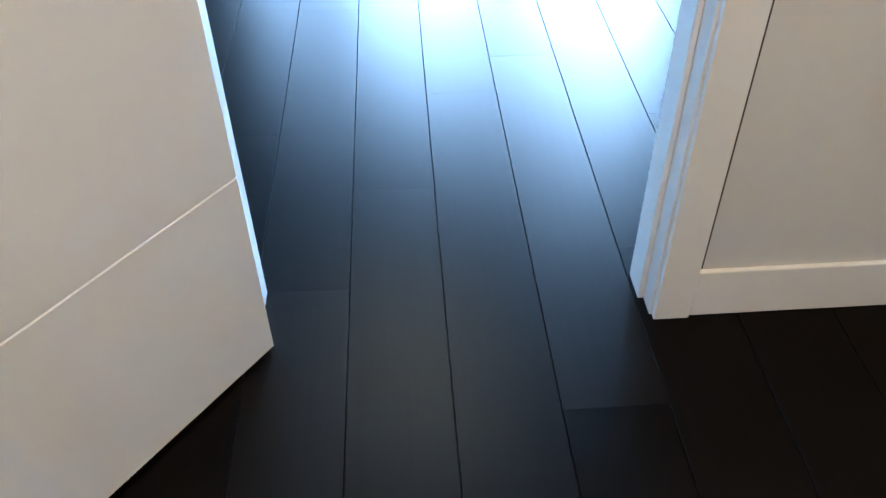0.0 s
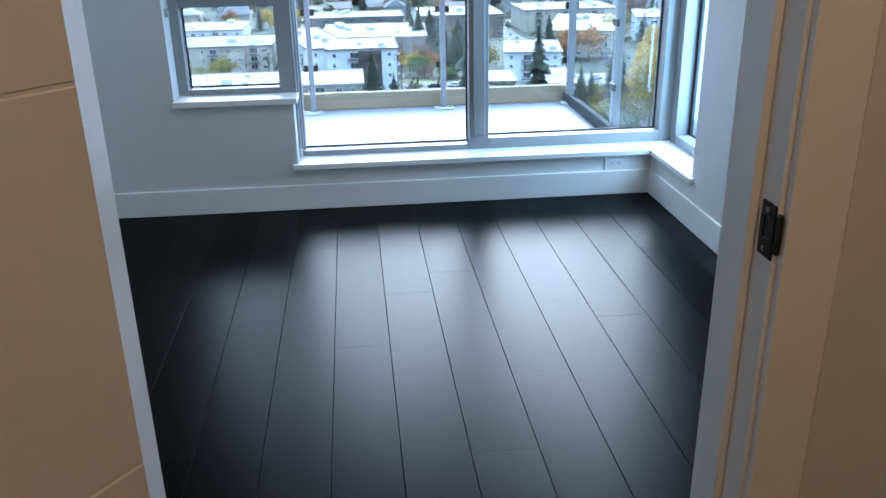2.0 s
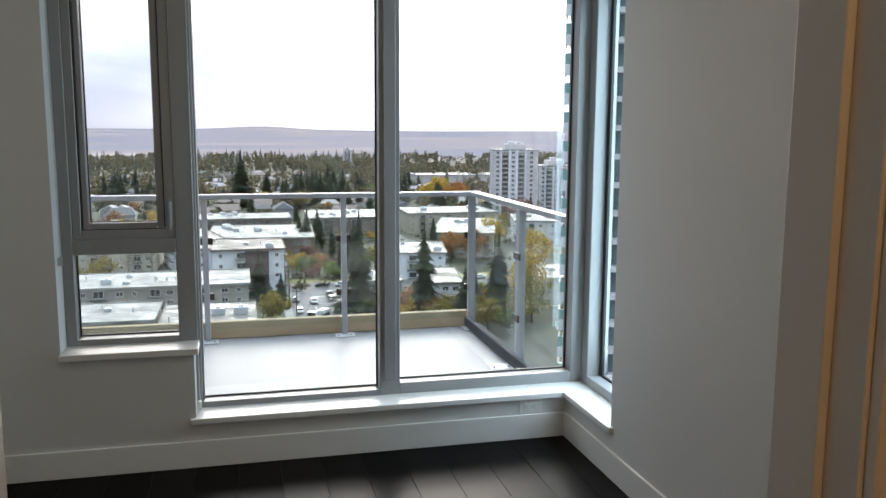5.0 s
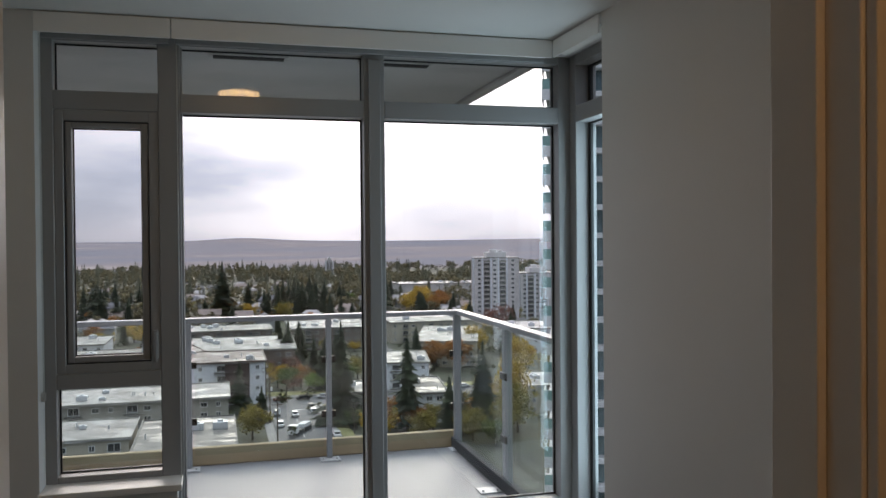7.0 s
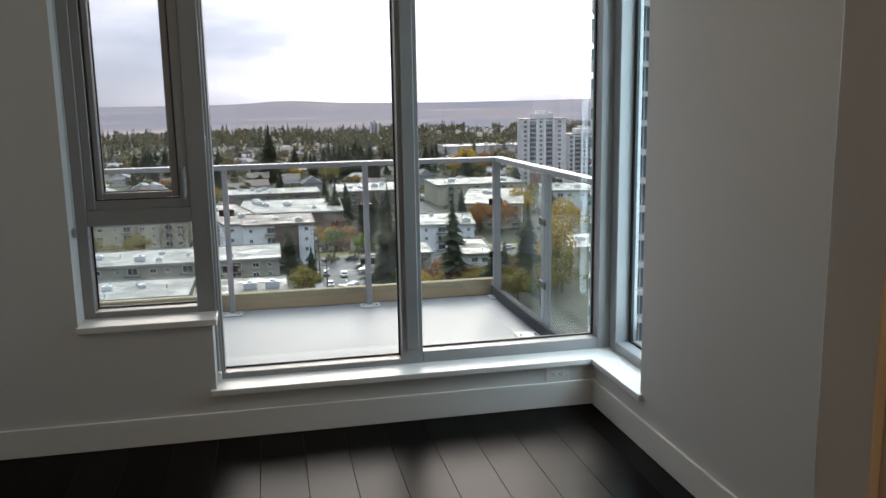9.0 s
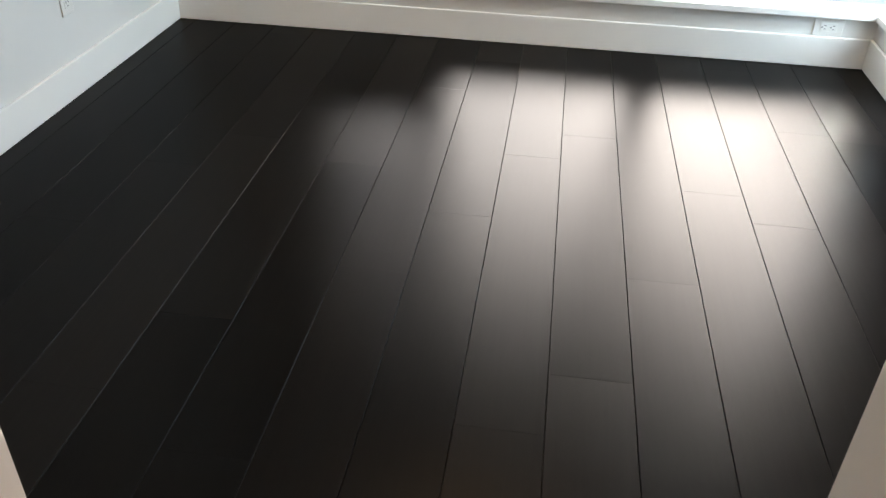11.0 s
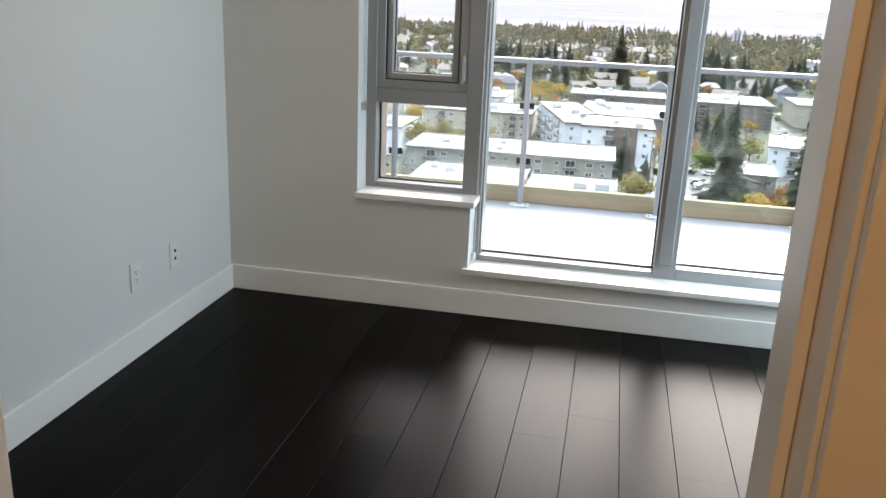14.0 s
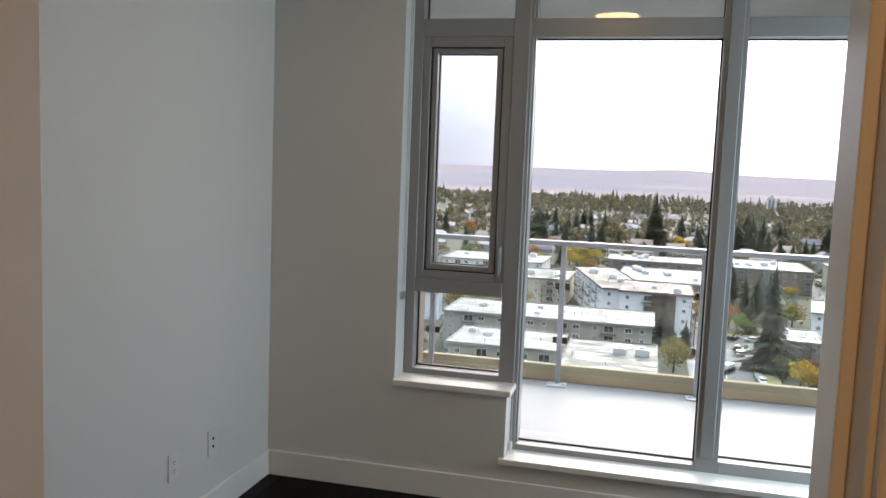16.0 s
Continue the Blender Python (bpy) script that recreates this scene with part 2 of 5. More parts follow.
def wet_roof(name, a, b):
    m, nt, p = material(name)
    nz, _ = noise_node(nt, 0.16, 6, rough=0.65)
    fine, _ = noise_node(nt, 1.6, 5)
    r = ramp_node(nt, nz.outputs["Fac"], [(0.38, a), (0.62, b)])
    nt.links.new(r.outputs["Color"], p.inputs["Base Color"])
    pud, _ = noise_node(nt, 0.22, 5, stretch=(0.5, 1.6, 1), rough=0.6)
    p.inputs["Specular IOR Level"].default_value = 0.2
    rr = ramp_node(nt, pud.outputs["Fac"], [(0.50, grey(0.75)), (0.60, grey(0.12))])
    nt.links.new(rr.outputs["Color"], p.inputs["Roughness"])
    return m


WALL = paint("wall_paint", (0.66, 0.655, 0.635), 0.62, 0.025, 0.05, 0.9, 420)
TRIM = paint("trim_paint", (0.80, 0.79, 0.76), 0.34, 0.02, 0.03, 2.0, 160)
DOORP = paint("door_paint", (0.78, 0.76, 0.71), 0.38, 0.02, 0.04, 2.0, 200)
CEIL = paint("ceiling_paint", (0.70, 0.69, 0.67), 0.8, 0.02, 0.08, 1.0, 300)
FRAME = paint("window_coating", (0.28, 0.28, 0.28), 0.33, 0.03, 0.02, 2.0, 300)
GASKET = paint("black_gasket", (0.012, 0.012, 0.013), 0.6, 0.1, 0.02)
PLASTIC = paint("white_plastic", (0.70, 0.69, 0.66), 0.3, 0.01, 0.01)
DARKHOLE = paint("dark_slot", (0.02, 0.02, 0.02), 0.6, 0.1, 0.01)
BRONZE = paint("oiled_bronze", (0.035, 0.028, 0.022), 0.32, 0.25, 0.05, 30, 200, metal=0.9)
STEEL = paint("brushed_steel", (0.55, 0.55, 0.54), 0.3, 0.08, 0.03, 10, 300, metal=1.0)
RAILMETAL = paint("rail_coating", (0.36, 0.38, 0.40), 0.34, 0.05, 0.03, 3, 200, metal=0.25)
GALVANISED = paint("galvanised_metal", (0.58, 0.60, 0.62), 0.42, 0.08, 0.03, 12, 200, metal=0.3)
FLOOR = wood_floor()
SUBFLOOR = paint("joint_shadow", (0.004, 0.0035, 0.003), 0.8, 0.1, 0.0)
GLASS = pane_glass("window_glass", (0.965, 0.975, 0.97))
RAILGLASS = pane_glass("rail_glass", (0.93, 0.97, 0.95), 0.9, 0.3)
DECK = paint("deck_membrane", (0.26, 0.268, 0.285), 0.5, 0.10, 0.10, 1.2, 60)
CURB = paint("curb_coating", (0.45, 0.35, 0.23), 0.92, 0.10, 0.1, 2, 60)
SOFFIT = paint("soffit_paint", (0.45, 0.45, 0.45), 0.8, 0.12, 0.1, 1.5, 80)
CONCRETE = paint("tower_concrete", (0.50, 0.48, 0.46), 0.85, 0.12, 0.1, 0.15, 4)
LAMPGLASS = glow("lamp_glass", (1.0, 0.66, 0.32), 12.0)


# ---- building helpers ----
def box(bm, x0, x1, y0, y1, z0, z1, bevel=0.0, seg=1):
    """One box into bm, with rounded edges where bevel is given."""
    made = bmesh.ops.create_cube(bm, size=1.0, matrix=Matrix.Translation(((x0 + x1) / 2, (y0 + y1) / 2, (z0 + z1) / 2)) @ Matrix.Diagonal((x1 - x0, y1 - y0, z1 - z0, 1)))
    if bevel > 0:
        edges = list({e for v in made["verts"] for e in v.link_edges})
        bmesh.ops.bevel(bm, geom=edges, offset=bevel, segments=seg, profile=0.5, affect="EDGES")
    return bm


def tube(bm, x, y, z0, z1, r, sides=20, r2=None):
    bmesh.ops.create_cone(bm, cap_ends=True, segments=sides, radius1=r, radius2=r if r2 is None else r2, depth=z1 - z0, matrix=Matrix.Translation((x, y, (z0 + z1) / 2)))
    return bm


def mesh_of(bm, name, mat):
    me = bpy.data.meshes.new(name)
    bm.to_mesh(me)
    bm.free()
    me.materials.append(mat)
    return me


def part(name, bm, mat, parent=None, label="", m=None):
    ob = new(name, mesh_of(bm, name, mat) if isinstance(bm, bmesh.types.BMesh) else bm)
    if parent is not None:
        ob.parent = parent
    if m is not None:
        ob.matrix_basis = m
    if label:
        tagged(ob, label=label)
    return ob


def thing(name, m, label, category, group="", kind=""):
    ob = new(name)
    ob.empty_display_size = 0.1
    ob.matrix_basis = m
    return tagged(ob, label, category, group, kind)


def setting(name, bm, mat, label, category):
    return tagged(part(name, bm, mat), label, category, "", "structure")


NB = bmesh.new
I4 = Matrix.Identity(4)

# ---- plan (metres) ----
XL, XR = -2.939, 0.014          # bedroom wall faces
YW, YD = 0.014, -2.985          # window wall, door wall (bedroom face)
YH = -3.095                     # door wall (hall face)
HX0, HX1, HY0 = -2.62, 0.62, -5.35
CZ = 2.548                      # ceiling
WIN_L, WIN_M = -2.290, -1.747   # window openings
SILL_S, SILL_B = 0.521, 0.201
YF, YG = 0.150, 0.232           # window frame front, glass
RW = -0.497                     # end of the corner window on the side wall
WTOP = 2.50
DL, DR = -1.742, -1.003         # door rebate faces
DTOP = 2.05

# ---- structure ----
bm = NB()
box(bm, XL - 0.20, WIN_L, YW, 0.27, 0, 2.75)
box(bm, WIN_L, WIN_M, YW, 0.27, 0, SILL_S)
box(bm, WIN_M, XR, YW, 0.27, 0, SILL_B)
box(bm, WIN_L, XR, YW, 0.27, WTOP, 2.75)
setting("wall_north", bm, WALL, "off-white painted wall below and beside the windows", "wall")
bm = NB()
box(bm, XR, 0.27, HY0 - 0.2, RW, 0, 2.75)
box(bm, XR, 0.27, RW, 0.27, 0, SILL_B)
box(bm, XR, 0.27, RW, 0.27, WTOP, 2.75)
setting("wall_east", bm, WALL, "off-white painted side wall with a corner window", "wall")
bm = NB()
box(bm, XL - 0.20, XL, YH, YW, 0, 2.75)
setting("wall_west", bm, WALL, "off-white painted bedroom wall with two outlets", "wall")
bm = NB()
box(bm, XL, DL - 0.018, YH, YD, 0, 2.75)
box(bm, DR + 0.018, XR, YH, YD, 0, 2.75)
box(bm, DL - 0.018, DR + 0.018, YH, YD, DTOP + 0.018, 2.75)
setting("wall_south", bm, WALL, "off-white painted wall with the doorway", "wall")
bm = NB()
box(bm, HX0 - 0.12, HX0, HY0, YH, 0, 2.75)
box(bm, HX0 - 0.12, XR, HY0 - 0.12, HY0, 0, 2.75)
setting("wall_hall", bm, WALL, "off-white painted hall walls", "wall")
bm = NB()
box(bm, XL, XR, YD, YW, CZ, CZ + 0.12)
box(bm, HX0, XR, HY0, YH, CZ - 0.1, CZ + 0.12)
box(bm, XL - 0.2, 0.27, HY0 - 0.2, 0.27, 2.75, 2.9)
setting("ceiling", bm, CEIL, "flat white painted ceiling", "ceiling")


def baseboard_run(bm, x0, x1, y0, y1, h=0.125):
    box(bm, x0, x1, y0, y1, 0.001, h, 0.003, 2)


bm = NB()
baseboard_run(bm, XL + 0.0145, XR - 0.0145, YW - 0.014, YW - 0.0005)
baseboard_run(bm, XR - 0.014, XR - 0.0005, YD + 0.015, YW)
baseboard_run(bm, XL + 0.0005, XL + 0.014, YD + 0.015, YW)
baseboard_run(bm, XL + 0.0145, DL - 0.076, YD + 0.0005, YD + 0.014)
baseboard_run(bm, DR + 0.073, XR - 0.0145, YD + 0.0005, YD + 0.014)
setting("baseboard", bm, TRIM, "white painted flat baseboard along the bedroom walls", "baseboard")
bm = NB()
baseboard_run(bm, DR + 0.0735, XR - 0.001, YH - 0.012, YH - 0.0005, 0.112)
baseboard_run(bm, HX0 + 0.001, DL - 0.076, YH - 0.012, YH - 0.0005, 0.112)
baseboard_run(bm, HX0 + 0.0005, HX0 + 0.013, HY0 + 0.001, YH - 0.013, 0.112)
baseboard_run(bm, XR - 0.013, XR - 0.0005, HY0 + 0.001, YH - 0.013, 0.112)
setting("baseboard_hall", bm, TRIM, "white painted flat baseboard along the hall", "baseboard")

# sills
bm = NB()
box(bm, WIN_L - 0.006, WIN_M + 0.020, -0.006, YF + 0.004, SILL_S, SILL_S + 0.029, 0.004, 2)
setting("sill_small", bm, TRIM, "white painted window sill of the narrow window", "sill")
bm = NB()
box(bm, WIN_M - 0.024, YF + 0.004, -0.006, YF + 0.004, SILL_B, SILL_B + 0.028, 0.004, 2)
box(bm, -0.006, YF + 0.004, RW - 0.026, -0.0065, SILL_B, SILL_B + 0.028, 0.004, 2)
setting("sill_large", bm, TRIM, "white painted sill round the window corner", "sill")

# door frame
frame_root = tagged(new("door_1"), "white painted door frame with an open grooved door", "door frame", "", "structure")


def jamb_part(name, x0, x1, y0, y1, z0, z1, label=""):
    part(name, box(NB(), x0, x1, y0, y1, z0, z1, 0.0018, 2), TRIM, frame_root, label)


jamb_part("jamb", DR, DR + 0.0175, YH - 0.002, YD + 0.002, 0.0, DTOP)
jamb_part("jamb", DL - 0.0175, DL, YH - 0.002, YD + 0.002, 0.0, DTOP)
jamb_part("head_jamb", DL, DR, YH - 0.002, YD + 0.002, DTOP, DTOP + 0.017)
jamb_part("door_stop", DR - 0.011, DR - 0.0002, YH + 0.042, YD + 0.001, 0.0, DTOP)
jamb_part("door_stop", DL + 0.0002, DL + 0.011, YH + 0.042, YD + 0.001, 0.0, DTOP)
jamb_part("door_stop", DL + 0.0115, DR - 0.0115, YH + 0.042, YD + 0.001, DTOP - 0.011, DTOP)
for y0, y1 in ((YH - 0.0165, YH - 0.0025), (YD + 0.0025, YD + 0.0165)):
    jamb_part("casing", DR + 0.005, DR + 0.072, y0, y1, 0.0, DTOP + 0.072)
    jamb_part("casing", DL - 0.072, DL - 0.005, y0, y1, 0.0, DTOP + 0.072)
    jamb_part("casing", DL - 0.005, DR + 0.005, y0, y1, DTOP + 0.005, DTOP + 0.072)
# dark strip for the shadow in the joint between casing and wall board
part("joint", box(NB(), DR + 0.0722, DR + 0.0815, YH - 0.0012, YH - 0.0005, 0.112, DTOP + 0.07), DARKHOLE, frame_root, "dark strip for the shadow in the joint beside the casing")
# strike plate with its curved lip, let into the latch-side jamb
bm = NB()
box(bm, DR - 0.0022, DR + 0.001, YH + 0.000, YH + 0.032, 0.951, 0.972, 0.001)
box(bm, DR - 0.0022, DR + 0.001, YH + 0.000, YH + 0.032, 0.998, 1.015, 0.001)
box(bm, DR - 0.0022, DR + 0.001, YH + 0.024, YH + 0.032, 0.972, 0.998)
box(bm, DR - 0.0022, DR + 0.001, YH + 0.000, YH + 0.008, 0.972, 0.998)
box(bm, DR - 0.0022, DR + 0.004, YH - 0.010, YH - 0.0001, 0.960, 1.008, 0.003, 2)
strike = part("strike_plate", bm, BRONZE, frame_root, "dark bronze strike plate")
part("latch_hole", box(NB(), DR - 0.0008, DR + 0.0015, YH + 0.0085, YH + 0.0235, 0.973, 0.997), DARKHOLE, strike)
for z in (0.961, 1.007):
    bm = NB()
    bmesh.ops.create_cone(bm, cap_ends=True, segments=12, radius1=0.0035, radius2=0.003, depth=0.002, matrix=Matrix.Translation((DR - 0.0028, YH + 0.016, z)) @ pose(0, 0, 0, 0, 90, 0))
    part("screw", bm, STEEL, strike)

# the leaf, swung out into the hall
leaf = tagged(new("door_leaf"), "cream-painted flat door with horizontal grooves, wide open", "door")
leaf.matrix_basis = pose(-1.703, -3.133, 0.008, 0, 0, 232.5)
LEAF_W, LEAF_T, LEAF_H = 0.732, 0.036, 2.03
part("core", box(NB(), 0.002, LEAF_W - 0.002, -LEAF_T + 0.002, -0.002, 0.002, LEAF_H - 0.002), DOORP, leaf)
cuts = [0.0, 0.384, 0.768, 1.174, 1.580, LEAF_H]
for z0, z1 in zip(cuts, cuts[1:]):
    part("panel", box(NB(), 0, LEAF_W, -LEAF_T, 0, z0 + (0.0018 if z0 else 0), z1 - (0.0018 if z1 < LEAF_H else 0), 0.0016, 1), DOORP, leaf)

# ---- windows ----
win1 = tagged(new("window_1"), "grey-coated aluminium window wall with a tall casement", "window", "", "structure")


def bar(name, x0, x1, y0, y1, z0, z1, root, bevel=0.003, label=""):
    return part(name, box(NB(), x0, x1, y0, y1, z0, z1, bevel, 1), FRAME, root, label)


def glass_pane(x0, x1, y0, y1, z0, z1, root):
    g = part("pane", box(NB(), x0, x1, y0, y1, z0, z1), GLASS, root)
    g.visible_shadow = False
    return g


def gasket(x0, x1, z0, z1, y, root, w=0.006):
    bm = NB()
    box(bm, x0, x1, y, y + 0.012, z0, z0 + w)
    box(bm, x0, x1, y, y + 0.012, z1 - w, z1)
    box(bm, x0, x0 + w, y, y + 0.012, z0 + w, z1 - w)
    box(bm, x1 - w, x1, y, y + 0.012, z0 + w, z1 - w)
    return part("gasket", bm, GASKET, root)


YB = 0.262
MX = ((-1.815, -1.722), (-0.896, -0.797))       # mullions
bar("window_frame", WIN_L, -2.243, YF, YB, SILL_S, WTOP, win1)
bar("mullion", MX[0][0], MX[0][1], YF, YB, SILL_B + 0.02, WTOP, win1)
bar("mullion", MX[0][1], MX[0][1] + 0.008, YF + 0.028, YB, SILL_B + 0.02, 2.49, win1, 0.002)
bar("mullion", MX[1][0], MX[1][1], YF, YB, SILL_B + 0.02, WTOP, win1)
bar("mullion", MX[1][0] + 0.020, MX[1][1] - 0.020, YF - 0.010, YF - 0.0005, 0.30, 2.44, win1, 0.003)
bar("corner_post", 0.090, 0.262, YF, YB, SILL_B + 0.02, WTOP, win1)
for x0, x1, zb in ((MX[0][1], MX[1][0], 0.256), (MX[1][1], 0.090, 0.283)):
    bar("bottom_rail", x0, x1, YF, YB, SILL_B + 0.02, zb, win1)
    bar("transom", x0, x1, YF, YB, 2.165, 2.247, win1)
    bar("head", x0, x1, YF, YB, 2.460, WTOP, win1)
    glass_pane(x0 - 0.01, x1 + 0.01, YG, YG + 0.006, zb - 0.01, 2.175, win1)
    glass_pane(x0 - 0.01, x1 + 0.01, YG, YG + 0.006, 2.240, 2.470, win1)
    gasket(x0, x1, zb, 2.165, YG - 0.013, win1, 0.007)
    gasket(x0, x1, 2.247, 2.460, YG - 0.013, win1, 0.005)
xs0, xs1 = -2.243, MX[0][0]
bar("bottom_rail", xs0, xs1, YF, YB, SILL_S + 0.02, 0.577, win1)
bar("transom", xs0, xs1, YF, YB, 0.955, 1.022, win1)
bar("transom", xs0, xs1, YF, YB, 2.165, 2.247, win1)
bar("head", xs0, xs1, YF, YB, 2.460, WTOP, win1)
glass_pane(xs0 - 0.01, xs1 + 0.01, YG, YG + 0.006, 0.567, 0.965, win1)
glass_pane(xs0 - 0.01, xs1 + 0.01, YG, YG + 0.006, 2.240, 2.470, win1)
gasket(xs0, xs1, 0.577, 0.955, YG - 0.013, win1)
gasket(xs0, xs1, 2.247, 2.460, YG - 0.013, win1, 0.005)
# casement sash: an outer and an inner ring, each a step back
sash = part("sash", box(NB(), xs0 + 0.0005, -2.204, YF + 0.004, YB - 0.01, 1.023, 2.164, 0.003), FRAME, win1)
for x0, x1, z0, z1 in ((-1.856, xs1 - 0.0005, 1.023, 2.164), (-2.204, -1.856, 1.023, 1.062), (-2.204, -1.856, 2.118, 2.164)):
    part("sash_rail", box(NB(), x0, x1, YF + 0.004, YB - 0.01, z0, z1, 0.002), FRAME, sash)
gasket(-2.204, -1.856, 1.062, 2.118, YF + 0.010, win1, 0.005)
for x0, x1, z0, z1 in ((-2.198, -2.172, 1.068, 2.112), (-1.890, -1.862, 1.068, 2.112), (-2.172, -1.890, 1.068, 1.093), (-2.172, -1.890, 2.089, 2.112)):
    part("sash_rail", box(NB(), x0, x1, YF + 0.014, YB - 0.02, z0, z1, 0.003), FRAME, sash)
glass_pane(-2.18, -1.88, YG - 0.02, YG - 0.014, 1.085, 2.097, win1)
gasket(-2.172, -1.890, 1.093, 2.089, YG - 0.034, win1, 0.004)
bm = NB()
box(bm, -1.846, -1.826, YF - 0.008, YF + 0.003, 1.075, 1.20, 0.003)
box(bm, -1.843, -1.829, YF - 0.026, YF - 0.008, 1.16, 1.19, 0.004)
box(bm, -1.843, -1.829, YF - 0.034, YF - 0.022, 1.06, 1.19, 0.005, 2)
part("handle", bm, FRAME, sash, "grey-coated casement handle")

win2 = tagged(new("window_2"), "grey-coated aluminium corner window on the side wall", "window", "", "structure")
bar("window_frame", YF, YB, RW, -0.425, SILL_B + 0.02, WTOP, win2)
bar("window_frame", YF, YB, 0.075, YF - 0.0005, SILL_B + 0.02, WTOP, win2)
for z0, z1 in ((SILL_B + 0.02, 0.276), (2.165, 2.247), (2.447, WTOP)):
    bar("transom", YF, YB, -0.425, 0.075, z0, z1, win2)
for z0, z1 in ((0.268, 2.175), (2.240, 2.457)):
    glass_pane(YG, YG + 0.006, -0.435, 0.085, z0, z1, win2)
for z0, z1 in ((0.276, 2.165), (2.247, 2.447)):
    bm = NB()
    box(bm, YG - 0.014, YG - 0.001, 0.045, 0.075, z0, z1)
    box(bm, YG - 0.014, YG - 0.001, -0.425, -0.415, z0, z1)
    box(bm, YG - 0.014, YG - 0.001, -0.415, 0.045, z0, z0 + 0.008)
    box(bm, YG - 0.014, YG - 0.001, -0.415, 0.045, z1 - 0.008, z1)
    part("gasket", bm, GASKET, win2)


# ---- roller shades, rolled up behind their fascias ----
def bead_chain(points, pitch=0.011, r=0.0026):
    bm = NB()
    for a, b in zip(points, points[1:]):
        a, b = Vector(a), Vector(b)
        n = max(1, int((b - a).length / pitch))
        for k in range(n):
            bmesh.ops.create_icosphere(bm, subdivisions=1, radius=r, matrix=Matrix.Translation(a.lerp(b, k / n)))
        bmesh.ops.create_cone(bm, cap_ends=False, segments=5, radius1=0.0011, radius2=0.0011, depth=(b - a).length,
                              matrix=Matrix.Translation((a + b) / 2) @ (b - a).to_track_quat("Z", "Y").to_matrix().to_4x4())
    return bm


def roller_shade(label, x0, x1, along_y, chain_at, chain_bottom, clip):
    root = thing("roller_shade", I4, label, "roller shade")
    if not along_y:
        part("fascia", box(NB(), x0, x1, -0.002, 0.006, 2.458, 2.541, 0.002), TRIM, root)
        part("top_plate", box(NB(), x0, x1, 0.0065, 0.12, 2.532, 2.54), TRIM, root)
        roll = NB()
        bmesh.ops.create_cone(roll, cap_ends=True, segments=24, radius1=0.026, radius2=0.026, depth=x1 - x0 - 0.02, matrix=Matrix.Translation(((x0 + x1) / 2, 0.06, 2.496)) @ pose(0, 0, 0, 0, 90, 0))
        part("fabric_roll", roll, TRIM, root)
        part("hem_bar", box(NB(), x0 + 0.01, x1 - 0.01, 0.080, 0.092, 2.452, 2.474, 0.003), FRAME, root)
    else:
        part("fascia", box(NB(), -0.002, 0.006, x0, x1, 2.458, 2.541, 0.002), TRIM, root)
        part("top_plate", box(NB(), 0.0065, 0.12, x0, x1, 2.532, 2.54), TRIM, root)
        roll = NB()
        bmesh.ops.create_cone(roll, cap_ends=True, segments=24, radius1=0.026, radius2=0.026, depth=x1 - x0 - 0.02, matrix=Matrix.Translation((0.06, (x0 + x1) / 2, 2.496)) @ pose(0, 0, 0, 90, 0, 0))
        part("fabric_roll", roll, TRIM, root)
    if chain_at:
        cx, cy = chain_at
        ch = part("chain", bead_chain([(cx, cy - 0.012, 2.47), (cx, cy - 0.010, chain_bottom + 0.01), (cx, cy, chain_bottom), (cx, cy + 0.010, chain_bottom + 0.01), (cx, cy + 0.014, 2.47)]), STEEL, root, "beaded metal pull chain")
        bm = NB()
        box(bm, cx - 0.010, cx + 0.006, cy - 0.018, cy + 0.018, chain_bottom - 0.022, chain_bottom + 0.016, 0.004, 2)
        part("tensioner", bm, clip, ch)
    return root


roller_shade("white rolled-up roller shade over the narrow window", WIN_L + 0.003, -1.752, False, (-2.279, 0.075), 0.945, STEEL)
roller_shade("white rolled-up roller shade over the wide window", -1.749, -0.004, False, (-1.733, 0.105), 0.262, PLASTIC)
roller_shade("white rolled-up roller shade over the side window", RW + 0.003, -0.004, True, None, 0, None)

# ---- wall plates ----
PLATE = box(NB(), -0.0365, 0.0365, -0.0055, 0, -0.058, 0.058, 0.0025, 2)
PLATE = mesh_of(PLATE, "plate", PLASTIC)


def wall_plate(name, label, category, m, inner):
    root = thing(name, m, label, category)
    part("plate", PLATE, None, root)
    if inner == "rocker":
        part("surround", box(NB(), -0.0175, 0.0175, -0.0066, -0.0050, -0.0345, 0.0345, 0.0008), PLASTIC, root)
        part("rocker", box(NB(), -0.0155, 0.0155, -0.0100, -0.0060, -0.0320, 0.0320, 0.0025, 2), PLASTIC, root)
    elif inner == "outlet":
        face = part("outlet_face", box(NB(), -0.0170, 0.0170, -0.0072, -0.0050, -0.0335, 0.0335, 0.0012), PLASTIC, root)
        for z in (-0.017, 0.017):
            bm = NB()
            box(bm, -0.0078, -0.0054, -0.0076, -0.0070, z - 0.002, z + 0.007)
            box(bm, 0.0054, 0.0078, -0.0076, -0.0070, z - 0.002, z + 0.006)
            bmesh.ops.create_cone(bm, cap_ends=True, segments=10, radius1=0.0028, radius2=0.0028, depth=0.0008, matrix=Matrix.Translation((0, -0.0074, z - 0.009)) @ pose(0, 0, 0, 90, 0, 0))
            part("socket_slots", bm, DARKHOLE, face)
    else:
        for z in (-0.017, 0.017):
            bm = NB()
            bmesh.ops.create_cone(bm, cap_ends=True, segments=14, radius1=0.0065, radius2=0.0065, depth=0.004, matrix=Matrix.Translation((0, -0.0065, z)) @ pose(0, 0, 0, 90, 0, 0))
            part("jack", bm, DARKHOLE, root)
    return root


